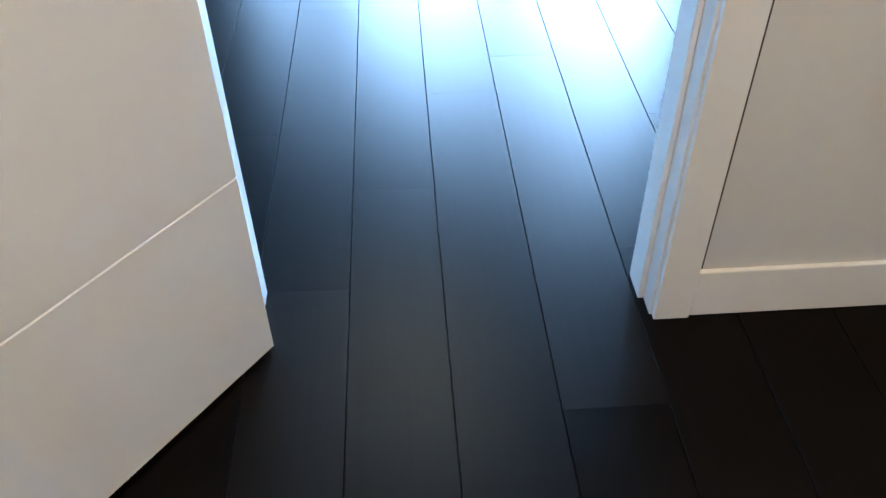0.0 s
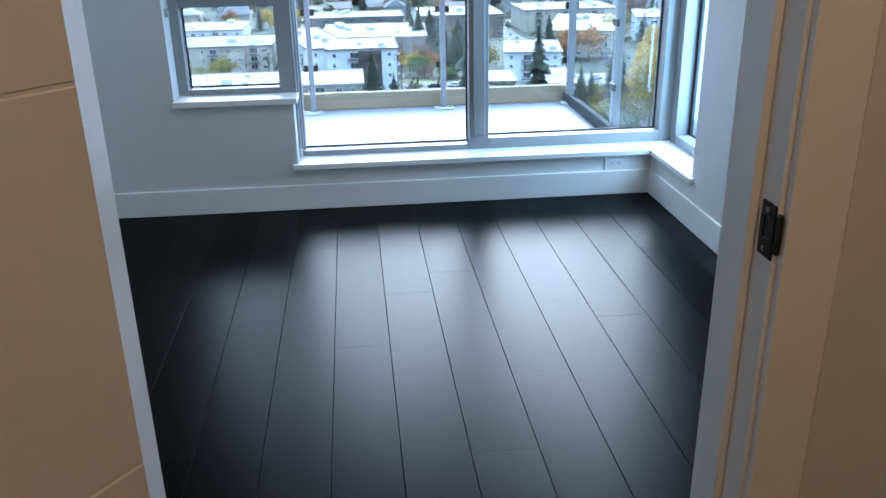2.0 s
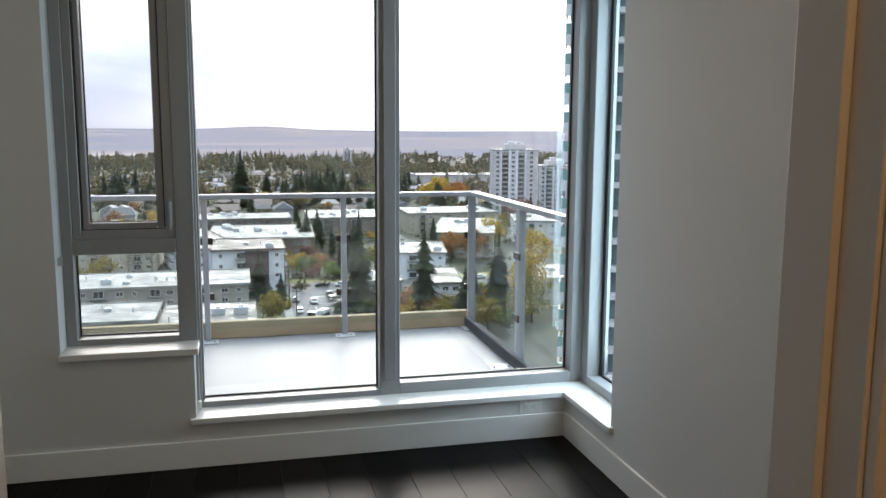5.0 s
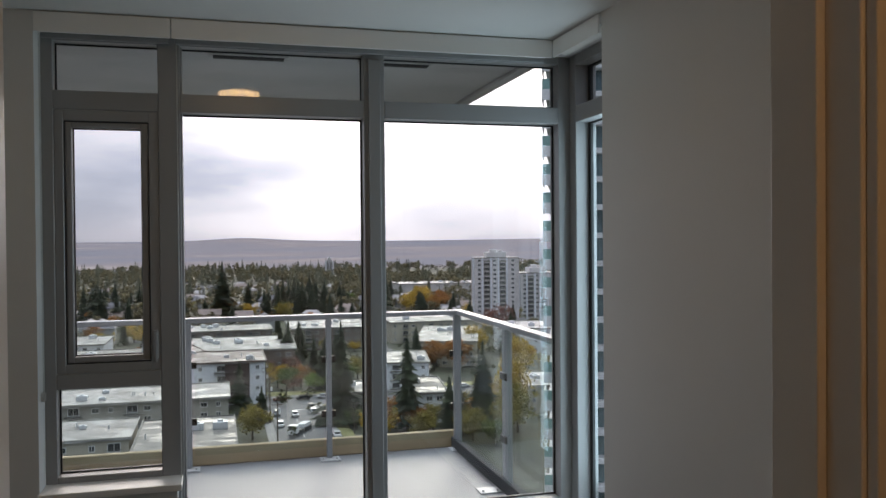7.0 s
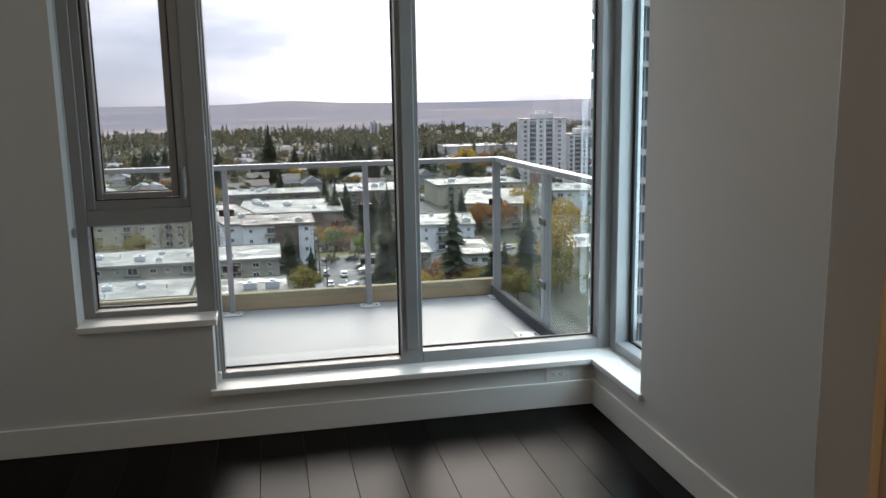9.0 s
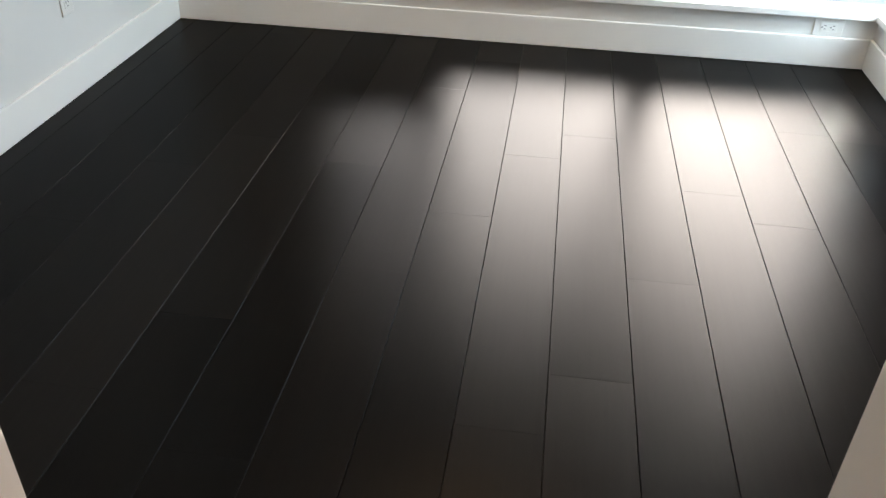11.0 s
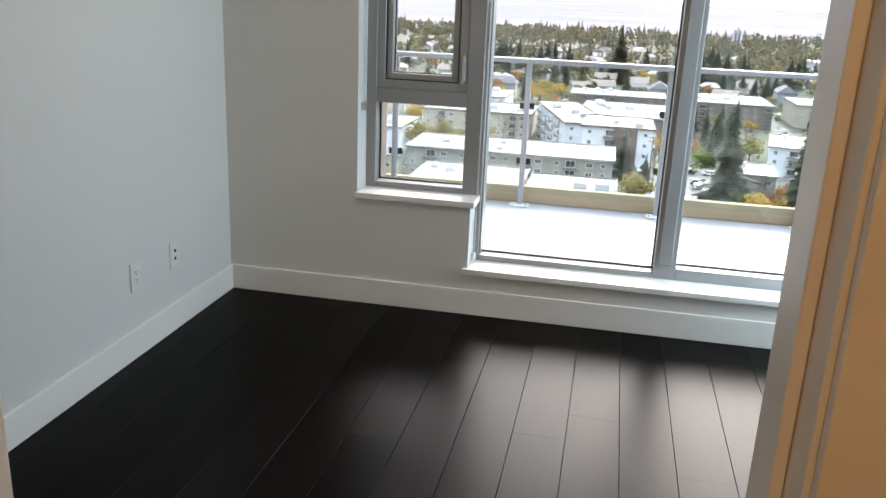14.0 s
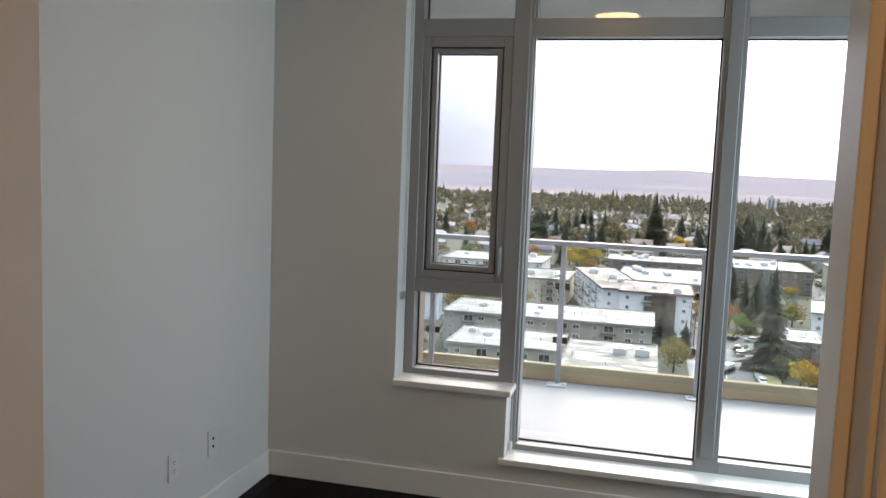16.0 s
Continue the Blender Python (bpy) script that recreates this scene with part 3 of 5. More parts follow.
wall_plate("light_switch", "white rocker light switch on the hall wall", "light switch", pose(-0.830, YH - 0.0003, 1.014), "rocker")
wall_plate("outlet", "white power outlet low on the bedroom wall", "outlet", pose(XL + 0.0003, -0.832, 0.333, 0, 0, 90), "outlet")
wall_plate("media_outlet", "white media outlet with two dark jacks", "outlet", pose(XL + 0.0003, -0.530, 0.335, 0, 0, 90), "jacks")
wall_plate("outlet", "white power outlet laid sideways under the sill", "outlet", pose(-0.172, YW - 0.0003, 0.163, 0, 90, 0), "outlet")


# ---- ceiling lights ----
def ceiling_lamp(x, y, zc, label):
    root = thing("ceiling_lamp", pose(x, y, zc), label, "ceiling lamp")
    bm = NB()
    tube(bm, 0, 0, -0.030, -0.0005, 0.150, 40, 0.150)
    part("pan", bm, TRIM, root)
    bm = NB()
    bmesh.ops.create_uvsphere(bm, u_segments=32, v_segments=12, radius=0.132, matrix=Matrix.Translation((0, 0, -0.028)) @ Matrix.Diagonal((1, 1, 0.52, 1)))
    bmesh.ops.bisect_plane(bm, geom=bm.verts[:] + bm.edges[:] + bm.faces[:], plane_co=(0, 0, -0.031), plane_no=(0, 0, 1), clear_outer=True)
    part("diffuser", bm, LAMPGLASS, root, "glowing warm glass diffuser")


ceiling_lamp(-1.43, -1.17, CZ, "round flush ceiling lamp with warm glass, switched on")
ceiling_lamp(-1.05, -4.05, CZ - 0.1, "round flush hall ceiling lamp, switched on")

# ---- balcony ----
BZ = -0.085
bm = NB()
box(bm, -3.60, 0.262, 0.27, 2.76, BZ - 0.22, BZ)
setting("balcony_floor", bm, DECK, "pale grey coated balcony floor", "balcony")
bm = NB()
box(bm, -3.60, 0.262, 2.71, 2.765, BZ + 0.0005, 0.048, 0.006)
setting("balcony_curb", bm, CURB, "beige coated curb at the balcony edge", "curb")
bm = NB()
box(bm, 0.263, 0.375, 0.27, 2.765, BZ - 0.22, BZ + 0.012, 0.004)
box(bm, 0.232, 0.2625, 0.275, 2.705, BZ + 0.0005, BZ + 0.085, 0.004)
setting("balcony_edge", bm, paint("edge_flashing", (0.045, 0.05, 0.055), 0.85, 0.15, 0.08, 2, 60), "dark metal flashing along the balcony's side edge", "curb")
bm = NB()
box(bm, -3.60, 0.135, 0.27, 2.20, 2.56, 2.78)
box(bm, 0.075, 0.145, 0.27, 2.21, 2.535, 2.5595, 0.004)
setting("balcony_soffit", bm, SOFFIT, "grey underside of the balcony above", "ceiling")
for x in (-1.40, -0.62):
    root = thing("soffit_vent", pose(x, 0.72, 2.56), "slim white vent grille in the balcony soffit", "vent", "soffit vents")
    part("vent_frame", box(NB(), -0.20, 0.20, -0.045, 0.045, -0.016, -0.0005, 0.003), SOFFIT, root)
    for k in range(3):
        part("slat", box(NB(), -0.18, 0.18, -0.035 + k * 0.024, -0.020 + k * 0.024, -0.022, -0.0165, 0.001), GASKET, root)
# outside walls of the own tower
bm = NB()
box(bm, -3.60, -3.14, -4.0, 0.27, -3, 6)
box(bm, -3.139, 0.27, 0.03, 0.262, -3, -0.32)
box(bm, -3.12, 0.27, 0.05, 0.26, 2.91, 6)
setting("wall_outside", bm, CONCRETE, "grey concrete outside wall of the tower", "wall")
bm = NB()
box(bm, -3.25, -2.86, 2.28, 2.62, BZ + 0.001, 2.9, 0.01)
setting("pier", bm, paint("pier_coating", (0.36, 0.28, 0.23), 0.8, 0.1, 0.1, 1.5, 60), "brown coated pier at the balcony's end", "pier")

railing = thing("balcony_railing", pose(0, 0, BZ), "grey metal balcony railing with clear glass panels", "railing")
RT = 1.112
RY, RX = 2.640, 0.285
POSTS = [(-2.80, RY), (-1.785, RY), (-0.757, RY), (0.268, RY), (RX, 1.50), (RX, 0.42)]


def rail_post(x, y, side):
    """side: the railing runs along y here."""
    w, d = (0.020 if x < 0 else 0.028, 0.024) if not side else (0.026, 0.030)
    p = part("post", box(NB(), x - w, x + w, y - d, y + d, 0.010, RT - 0.036, 0.004), RAILMETAL, railing)
    cx, cy = (x, y - 0.035) if not side else (x - 0.132, y)
    bm = NB()
    box(bm, cx - 0.075, cx + 0.075, cy - 0.06, cy + 0.06, 0.0006, 0.011, 0.003)
    for sx in (-0.05, 0.05):
        tube(bm, cx + sx, cy - 0.03, 0.011, 0.024, 0.009, 6)
    part("foot_plate", bm, GALVANISED, p, "bolted metal foot plate")
    for z in (0.34, 0.76):
        bm = NB()
        if side:
            box(bm, x - 0.034, x - 0.018, y - 0.055, y + 0.055, z - 0.025, z + 0.025, 0.004)
        else:
            box(bm, x - 0.055, x + 0.055, y + 0.018, y + 0.036, z - 0.025, z + 0.025, 0.004)
        part("clamp", bm, BRONZE, p, "dark glass clamp")


for k, (x, y) in enumerate(POSTS):
    rail_post(x, y, k > 3)
part("top_rail", box(NB(), -3.6, RX + 0.035, RY - 0.035, RY + 0.035, RT - 0.036, RT, 0.006, 2), RAILMETAL, railing)
part("top_rail", box(NB(), RX - 0.035, RX + 0.035, 0.28, RY - 0.0355, RT - 0.036, RT, 0.006, 2), RAILMETAL, railing)
RG0 = -0.02
xs = [-3.6] + [p[0] for p in POSTS[:4]]
for a, b in zip(xs, xs[1:]):
    g = part("glass_panel", box(NB(), a + 0.04, b - 0.04, RY + 0.022, RY + 0.034, 0.09, RT - 0.05), RAILGLASS, railing)
    g.visible_shadow = False
for a, b in ((0.46, 1.46), (1.54, RY - 0.05)):
    g = part("glass_panel", box(NB(), RX - 0.010, RX + 0.002, a, b, RG0, RT - 0.05), RAILGLASS, railing)
    g.visible_shadow = False

# ---- outside: ground, streets ----
GZ = -48.0
GRASS = paint("ground_cover", (0.06, 0.062, 0.04), 0.95, 0.45, 0.2, 0.05, 2)
ASPHALT = paint("asphalt", (0.085, 0.088, 0.092), 0.75, 0.25, 0.2, 0.12, 6)
PAVING = paint("paving", (0.26, 0.25, 0.24), 0.85, 0.15, 0.2, 0.2, 6)
VERGE = paint("dry_grass", (0.22, 0.21, 0.09), 0.95, 0.3, 0.2, 0.3, 6)
WHITELINE = paint("road_marking", (0.6, 0.6, 0.58), 0.8, 0.1, 0.1)


def disc(r, z, n=96):
    bm = NB()
    bmesh.ops.create_circle(bm, cap_ends=True, segments=n, radius=r, matrix=Matrix.Translation((0, 0, z)))
    return bm


setting("ground", disc(1500, GZ), GRASS, "grassy town ground far below the balcony", "ground")
bm = NB()
box(bm, 12.5, 25.5, 120, 248, GZ - 0.3, GZ + 0.05)
box(bm, -120, 190, 248, 262, GZ - 0.3, GZ + 0.05)
box(bm, 66, 74, 262, 420, GZ - 0.3, GZ + 0.05)
box(bm, -200, 260, 428, 438, GZ - 0.3, GZ + 0.05)
box(bm, 3, 10, 150, 200, GZ - 0.3, GZ + 0.04)
setting("road", bm, ASPHALT, "grey asphalt streets between the apartment blocks", "road")
bm = NB()
box(bm, 26.0, 28.2, 120, 247.5, GZ - 0.3, GZ + 0.16)
box(bm, 10.0, 12.3, 120, 247.5, GZ - 0.3, GZ + 0.16)
box(bm, -120, 190, 262.3, 264.5, GZ - 0.3, GZ + 0.16)
setting("pavement", bm, PAVING, "pale concrete pavements beside the streets", "pavement")
bm = NB()
box(bm, 28.4, 31.5, 150, 246, GZ - 0.3, GZ + 0.2)
box(bm, -20, 190, 265, 272, GZ - 0.3, GZ + 0.2)
setting("verge", bm, VERGE, "dry yellowish grass verge beside the street", "grass")
bm = NB()
for y in range(180, 240, 9):
    box(bm, 18.9, 19.1, y, y + 4, GZ + 0.05, GZ + 0.06)
box(bm, 20, 25, 241.5, 242, GZ + 0.05, GZ + 0.06)
setting("road_marking", bm, WHITELINE, "worn white street markings", "road marking")


# far plain and ridge: a backdrop of distance, haze put into its colours
def haze_plain():
    m, nt, p = material("haze_plain")
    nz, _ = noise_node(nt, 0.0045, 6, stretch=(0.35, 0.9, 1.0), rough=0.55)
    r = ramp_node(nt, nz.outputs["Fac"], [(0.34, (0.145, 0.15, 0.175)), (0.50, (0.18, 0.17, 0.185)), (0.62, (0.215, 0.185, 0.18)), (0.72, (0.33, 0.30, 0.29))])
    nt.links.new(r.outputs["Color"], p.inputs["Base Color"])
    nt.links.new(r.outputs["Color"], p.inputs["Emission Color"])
    # weak emission stands in for the light scattered by haze
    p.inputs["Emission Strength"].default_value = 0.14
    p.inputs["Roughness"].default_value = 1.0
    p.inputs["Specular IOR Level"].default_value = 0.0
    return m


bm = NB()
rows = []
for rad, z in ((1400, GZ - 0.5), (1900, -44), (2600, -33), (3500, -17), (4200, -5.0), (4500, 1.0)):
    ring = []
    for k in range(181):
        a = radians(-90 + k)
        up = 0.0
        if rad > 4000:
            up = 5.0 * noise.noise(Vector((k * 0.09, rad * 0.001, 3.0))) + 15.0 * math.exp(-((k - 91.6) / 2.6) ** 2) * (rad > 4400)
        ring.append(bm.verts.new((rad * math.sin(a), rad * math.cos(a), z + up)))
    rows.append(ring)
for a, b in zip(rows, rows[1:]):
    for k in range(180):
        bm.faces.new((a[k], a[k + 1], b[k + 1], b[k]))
setting("backdrop", bm, haze_plain(), "far plain and low hills with lavender haze painted in", "horizon")


# ---- apartment blocks ----
def facade_paint(name, c):
    return paint(name, c, 0.85, 0.10, 0.1, 0.25, 3)


STUCCO = facade_paint("grey_stucco", (0.30, 0.29, 0.26))
BEIGE = facade_paint("beige_stucco", (0.42, 0.38, 0.31))
WHITEW = facade_paint("white_siding", (0.64, 0.66, 0.70))
BROWN = facade_paint("brown_siding", (0.075, 0.05, 0.045))
BRICKY = facade_paint("red_brown_cladding", (0.17, 0.135, 0.115))
TOWERW = facade_paint("pale_concrete", (0.52, 0.50, 0.49))
ROOFW = wet_roof("pale_wet_roof", (0.16, 0.15, 0.14), (0.38, 0.37, 0.355))
ROOFG = wet_roof("grey_wet_roof", (0.13, 0.125, 0.115), (0.24, 0.225, 0.205))
ROOFB = wet_roof("brown_wet_roof", (0.11, 0.085, 0.078), (0.28, 0.24, 0.225))
WINFRAME = paint("window_white", (0.68, 0.68, 0.67), 0.5, 0.03, 0.02)
WINDARK = paint("window_dark", (0.03, 0.035, 0.04), 0.08, 0.2, 0.0)
METALBOX = paint("roof_unit_metal", (0.55, 0.56, 0.58), 0.45, 0.1, 0.05, 1, 10, metal=0.3)
BALCDARK = paint("balcony_dark", (0.10, 0.10, 0.095), 0.6, 0.15, 0.05)
EDGE_OF = {"brown_wet_roof": BROWN, "grey_wet_roof": BALCDARK}
FOOTPRINTS = []
win_cache = {}


def window_meshes(w, h):
    key = (w, h)
    if key not in win_cache:
        bm = NB()
        t = 0.14
        for a in ((-w / 2, w / 2, h / 2 - t, h / 2), (-w / 2, w / 2, -h / 2, -h / 2 + t), (-w / 2, -w / 2 + t, -h / 2 + t, h / 2 - t), (w / 2 - t, w / 2, -h / 2 + t, h / 2 - t), (-0.05, 0.05, -h / 2 + t, h / 2 - t)):
            box(bm, a[0], a[1], -0.10, 0.0, a[2], a[3])
        fr = mesh_of(bm, "window_frame", WINFRAME)
        pn = mesh_of(box(NB(), -w / 2 + t, w / 2 - t, -0.03, -0.005, -h / 2 + t, h / 2 - t), "pane", WINDARK)
        bm = NB()
        box(bm, -w * 0.75, w * 0.75, -1.3, -0.02, -h / 2 - 0.35, -h / 2 - 0.15)
        for z in (0.25, 0.95):
            box(bm, -w * 0.75, w * 0.75, -1.3, -1.24, -h / 2 - 0.15 + z - 0.06, -h / 2 - 0.15 + z)
        for k in range(9):
            x = -w * 0.74 + k * w * 1.48 / 8
            box(bm, x - 0.03, x + 0.03, -1.29, -1.25, -h / 2 - 0.15, -h / 2 + 0.75)
        for x in (-w * 0.75, w * 0.75 - 0.06):
            box(bm, x, x + 0.06, -1.24, -0.02, -h / 2 + 0.70, -h / 2 + 0.76)
        bl = mesh_of(bm, "balcony", BALCDARK)
        win_cache[key] = (fr, pn, bl)
    return win_cache[key]


def add_window(parent, m, w=1.7, h=1.4, balcony=False):
    fr, pn, bl = window_meshes(w, h)
    win = part("window", fr, None, parent, "", m)
    part("pane", pn, None, win)
    if balcony:
        part("balcony", bl, None, parent, "", m)


def apartment(label, x0, x1, y0, y1, ztop, wall, roof, storeys, turn=0.0, step=4.2, sides="s", units=2, group="", name="apartment_building", seed=1, balc=3, low=0):
    rng = random.Random(seed)
    w, d, h = x1 - x0, y1 - y0, ztop - GZ
    FOOTPRINTS.append((x0, x1, y0, y1))
    root = thing(name, pose((x0 + x1) / 2, (y0 + y1) / 2, GZ, 0, 0, turn), label, "building", group)
    part("wall", box(NB(), -w / 2, w / 2, -d / 2, d / 2, 0, h - 0.35), wall, root)
    bm = NB()
    o = 0.55
    box(bm, -w / 2 - o, w / 2 + o, -d / 2 - o, d / 2 + o, h - 0.34, h)
    r = part("roof", bm, roof, root)
    bm = NB()
    e = 0.25
    for a in ((-w / 2 - o, w / 2 + o, -d / 2 - o, -d / 2 - o + e), (-w / 2 - o, w / 2 + o, d / 2 + o - e, d / 2 + o), (-w / 2 - o, -w / 2 - o + e, -d / 2 - o + e, d / 2 + o - e), (w / 2 + o - e, w / 2 + o, -d / 2 - o + e, d / 2 + o - e)):
        box(bm, a[0], a[1], a[2], a[3], h + 0.001, h + 0.26)
    part("parapet", bm, EDGE_OF.get(roof.name, STUCCO), r)
    for k in range(units):
        ux, uy = rng.uniform(-w * 0.4, w * 0.4), rng.uniform(-d * 0.3, d * 0.3)
        s = rng.uniform(0.7, 1.6)
        bm = NB()
        box(bm, ux - s, ux + s, uy - s * 0.7, uy + s * 0.7, h + 0.001, h + s * 1.0, 0.08)
        tube(bm, ux, uy, h + s, h + s * 1.25, s * 0.4, 12)
        part("roof_unit", bm, METALBOX, r)
    for k in range(units * 2):
        ux, uy = rng.uniform(-w * 0.45, w * 0.45), rng.uniform(-d * 0.4, d * 0.4)
        bm = NB()
        tube(bm, ux, uy, h + 0.001, h + rng.uniform(0.5, 1.1), 0.16, 8)
        part("vent_pipe", bm, METALBOX, r)
    sh = (h - 0.4) / storeys
    for face in sides:
        length = w if face in "sn" else d
        n = max(1, int(length / step))
        for i in range(n):
            u = -length / 2 + (i + 0.5) * length / n + (0.35 if i % 2 else -0.35)
            for s in range(low, storeys):
                z = sh * (s + 0.55)
                bal = balc and (i % balc == 1)
                m = {"s": pose(u, -d / 2, z), "e": pose(w / 2, u, z, 0, 0, 90), "w": pose(-w / 2, -u, z, 0, 0, -90)}[face]
                add_window(root, m, 2.6 if bal else (1.2 if i % 3 == 0 else 1.8), 1.9 if bal else 1.3, bal)
    return root


apartment("low grey apartment building with a wet pale roof", -44, -19.5, 175, 194, -38, BEIGE, ROOFW, 3, sides="s", units=3, seed=3, step=4.6)
apartment("low apartment wing with a flat wet grey roof", -17.5, 1.2, 156.5, 190, -38, BEIGE, ROOFG, 3, sides="w", units=2, seed=5, balc=0)
apartment("grey three-storey apartment building with white windows", -54, 0.5, 211, 233, -37.5, STUCCO, ROOFW, 4, sides="sw", units=5, seed=7, step=4.0, low=1)
b3 = apartment("white apartment building with a dark brown core", -9.5, 12.0, 255, 281, -35, WHITEW, ROOFB, 4, sides="se", units=2, seed=9, step=4.4)
part("wall_panel", box(NB(), -1.2, 6.0, -13.35, -13.02, 0.5, 12.5), BROWN, b3, "dark brown cladding panel")
b3b = apartment("long white apartment wing with balconies", -22, -7.5, 262, 318, -35.5, WHITEW, ROOFB, 4, turn=14, sides="sw", units=3, seed=10)
apartment("low brown apartment building with a pale flat roof", -12, 26, 300, 342, -37.3, BRICKY, ROOFW, 3, turn=-3, sides="s", units=6, seed=11, balc=4)
apartment("grey two-storey house with a flat roof", 49.5, 60, 214, 240, -40, WHITEW, ROOFG, 3, turn=-8, sides="sw", units=1, seed=13, balc=0, step=3.4)
apartment("pale grey small apartment building", 33.5, 44, 226, 244, -41, STUCCO, ROOFW, 2, turn=-4, sides="sw", units=1, seed=14, balc=0, step=3.4)
apartment("white low building with a curved pale canopy roof", 50, 68, 264, 292, -39, WHITEW, ROOFW, 3, turn=-10, sides="se", units=2, seed=15)
apartment("beige apartment building with a wet flat roof", 80, 104, 305, 362, -38, BEIGE, ROOFW, 3, turn=-18, sides="sw", units=4, seed=17)
apartment("beige three-storey apartment building", 84, 104, 214, 238, -40, BEIGE, ROOFW, 3, turn=-10, sides="sw", units=2, seed=18)
apartment("brown apartment building with a flat pale roof", 30, 66, 372, 410, -38, BRICKY, ROOFW, 3, sides="s", units=5, seed=19)
apartment("beige long apartment building with a pale roof", 78, 122, 385, 418, -38, BEIGE, ROOFW, 3, sides="s", units=4, seed=20)
apartment("white apartment block with a pale roof", 118, 150, 330, 362, -37, WHITEW, ROOFW, 3, turn=-15, sides="sw", units=3, seed=21)
apartment("beige low block with a grey roof", -70, -30, 300, 330, -39, BEIGE, ROOFG, 3, sides="s", units=3, seed=22)
apartment("white low block with a wet pale roof", -90, -46, 350, 380, -39, WHITEW, ROOFW, 3, sides="s", units=3, seed=23)
apartment("pale low block behind the bushes", -110, -66, 250, 275, -39, WHITEW, ROOFW, 3, sides="s", units=3, seed=24)
apartment("brown block with a pale flat roof", -20, 22, 385, 410, -39, BRICKY, ROOFW, 3, sides="s", units=4, seed=25)
apartment("long white school building in the woods", 150, 235, 700, 740, -37, TOWERW, ROOFW, 3, sides="s", units=4, seed=26, step=9, balc=0)


def concrete_tower(label, x0, x1, y0, y1, ztop, storeys, turn):
    """A slab tower: pale piers, dark panels for shaded balcony recesses, plain window bays, a stepped plant room."""
    w, d, h = x1 - x0, y1 - y0, ztop - GZ
    root = thing("apartment_tower", pose((x0 + x1) / 2, (y0 + y1) / 2, GZ, 0, 0, turn), label, "tower")
    part("wall", box(NB(), -w / 2, w / 2, -d / 2, d / 2, 0, h), TOWERW, root)
    r = part("roof", box(NB(), -w / 2 - 0.3, w / 2 + 0.3, -d / 2 - 0.3, d / 2 + 0.3, h + 0.001, h + 0.5), ROOFG, root)
    part("penthouse", box(NB(), -w * 0.22, w * 0.24, -d * 0.3, d * 0.3, h + 0.501, h + 3.4, 0.1), TOWERW, r)
    part("roof_unit", box(NB(), -w * 0.12, w * 0.02, -d * 0.2, d * 0.1, h + 3.401, h + 5.0, 0.1), TOWERW, r)
    part("roof_unit", box(NB(), w * 0.06, w * 0.16, -d * 0.2, d * 0.1, h + 3.401, h + 4.5, 0.1), TOWERW, r)
    sh = h / storeys
    slab = mesh_of(box(NB(), -1.9, 1.9, -1.25, -0.06, -0.14, 0.14), "balcony", TOWERW)
    guard = mesh_of(box(NB(), -1.9, 1.9, -1.25, -1.17, 0.14, 0.85), "guard", STUCCO)
    for face, cols in (("s", ((0.10, "w"), (0.27, "b"), (0.45, "w"), (0.63, "b"), (0.86, "w"))), ("w", ((0.25, "w"), (0.72, "b"))), ("e", ((0.3, "w"), (0.7, "b")))):
        length = w if face == "s" else d
        for u, kind in cols:
            a = -length / 2 + u * length
            spin = {"s": pose(a, -d / 2, 0), "e": pose(w / 2, a, 0, 0, 0, 90), "w": pose(-w / 2, -a, 0, 0, 0, -90)}[face]
            if kind == "b":
                # flat dark panel: the shade of a recess put into colour
                part("bay_shade_panel", box(NB(), -1.7, 1.7, -0.05, 0.02, sh, h - 1.2), BALCDARK, root, "dark panel standing for a shaded balcony recess", spin)
                for side in (-2.4, 2.4):
                    part("pier", box(NB(), side - 0.45, side + 0.45, -0.7, 0.02, 0.5, h + 0.3), WHITEW, root, "", spin)
            for s in range(1, storeys):
                if kind == "b":
                    b = part("balcony", slab, None, root, "", spin @ pose(0, 0, sh * s + 0.2))
                    part("guard", guard, None, b)
                else:
                    add_window(root, spin @ pose(0, 0, sh * (s + 0.5)), 1.8, 1.5)
    return root


concrete_tower("pale concrete apartment tower with dark balcony columns", 140, 165, 440, 462, -9.3, 15, -12)
concrete_tower("shorter pale concrete apartment tower", 172, 194, 455, 475, -19, 11, -8)
concrete_tower("small bluish office tower on the plain", 139, 149, 1120, 1130, -26, 9, 0)

# neighbouring glass tower with white balconies
TGLASS = paint("tower_glass", (0.10, 0.16, 0.17), 0.06, 0.2, 0.0)
TWHITE = paint("tower_slab", (0.62, 0.64, 0.65), 0.6, 0.05, 0.05)
TGREEN = paint("balcony_glass", (0.20, 0.34, 0.32), 0.1, 0.1, 0.0)
tower = thing("glass_tower", pose(31.1, 77.0, GZ, 0, 0, -24) @ pose(14.35, 13.4, 0), "tall glass tower with white balconies and green glass", "tower")
part("wall", box(NB(), -13.4, 13.4, -11, 11, 0, 120), TGLASS, tower)
slab_mesh = mesh_of(box(NB(), -14.0, 13.4, -12.6, 11.4, -0.55, 0.0), "floor_slab", TWHITE)
bm = NB()
box(bm, -14.35, -10.8, -13.4, -9.0, 0.0, 0.22)
box(bm, -14.35, -10.8, -13.4, -13.28, -0.9, 0.0)
box(bm, -14.35, -14.25, -13.28, -9.0, -0.9, 0.0)
balc_mesh = mesh_of(bm, "balcony", TWHITE)
bm = NB()
box(bm, -14.33, -10.9, -13.38, -13.32, 0.23, 1.3)
box(bm, -14.33, -14.27, -13.31, -9.1, 0.23, 1.3)
guard_mesh = mesh_of(bm, "guard", TGREEN)
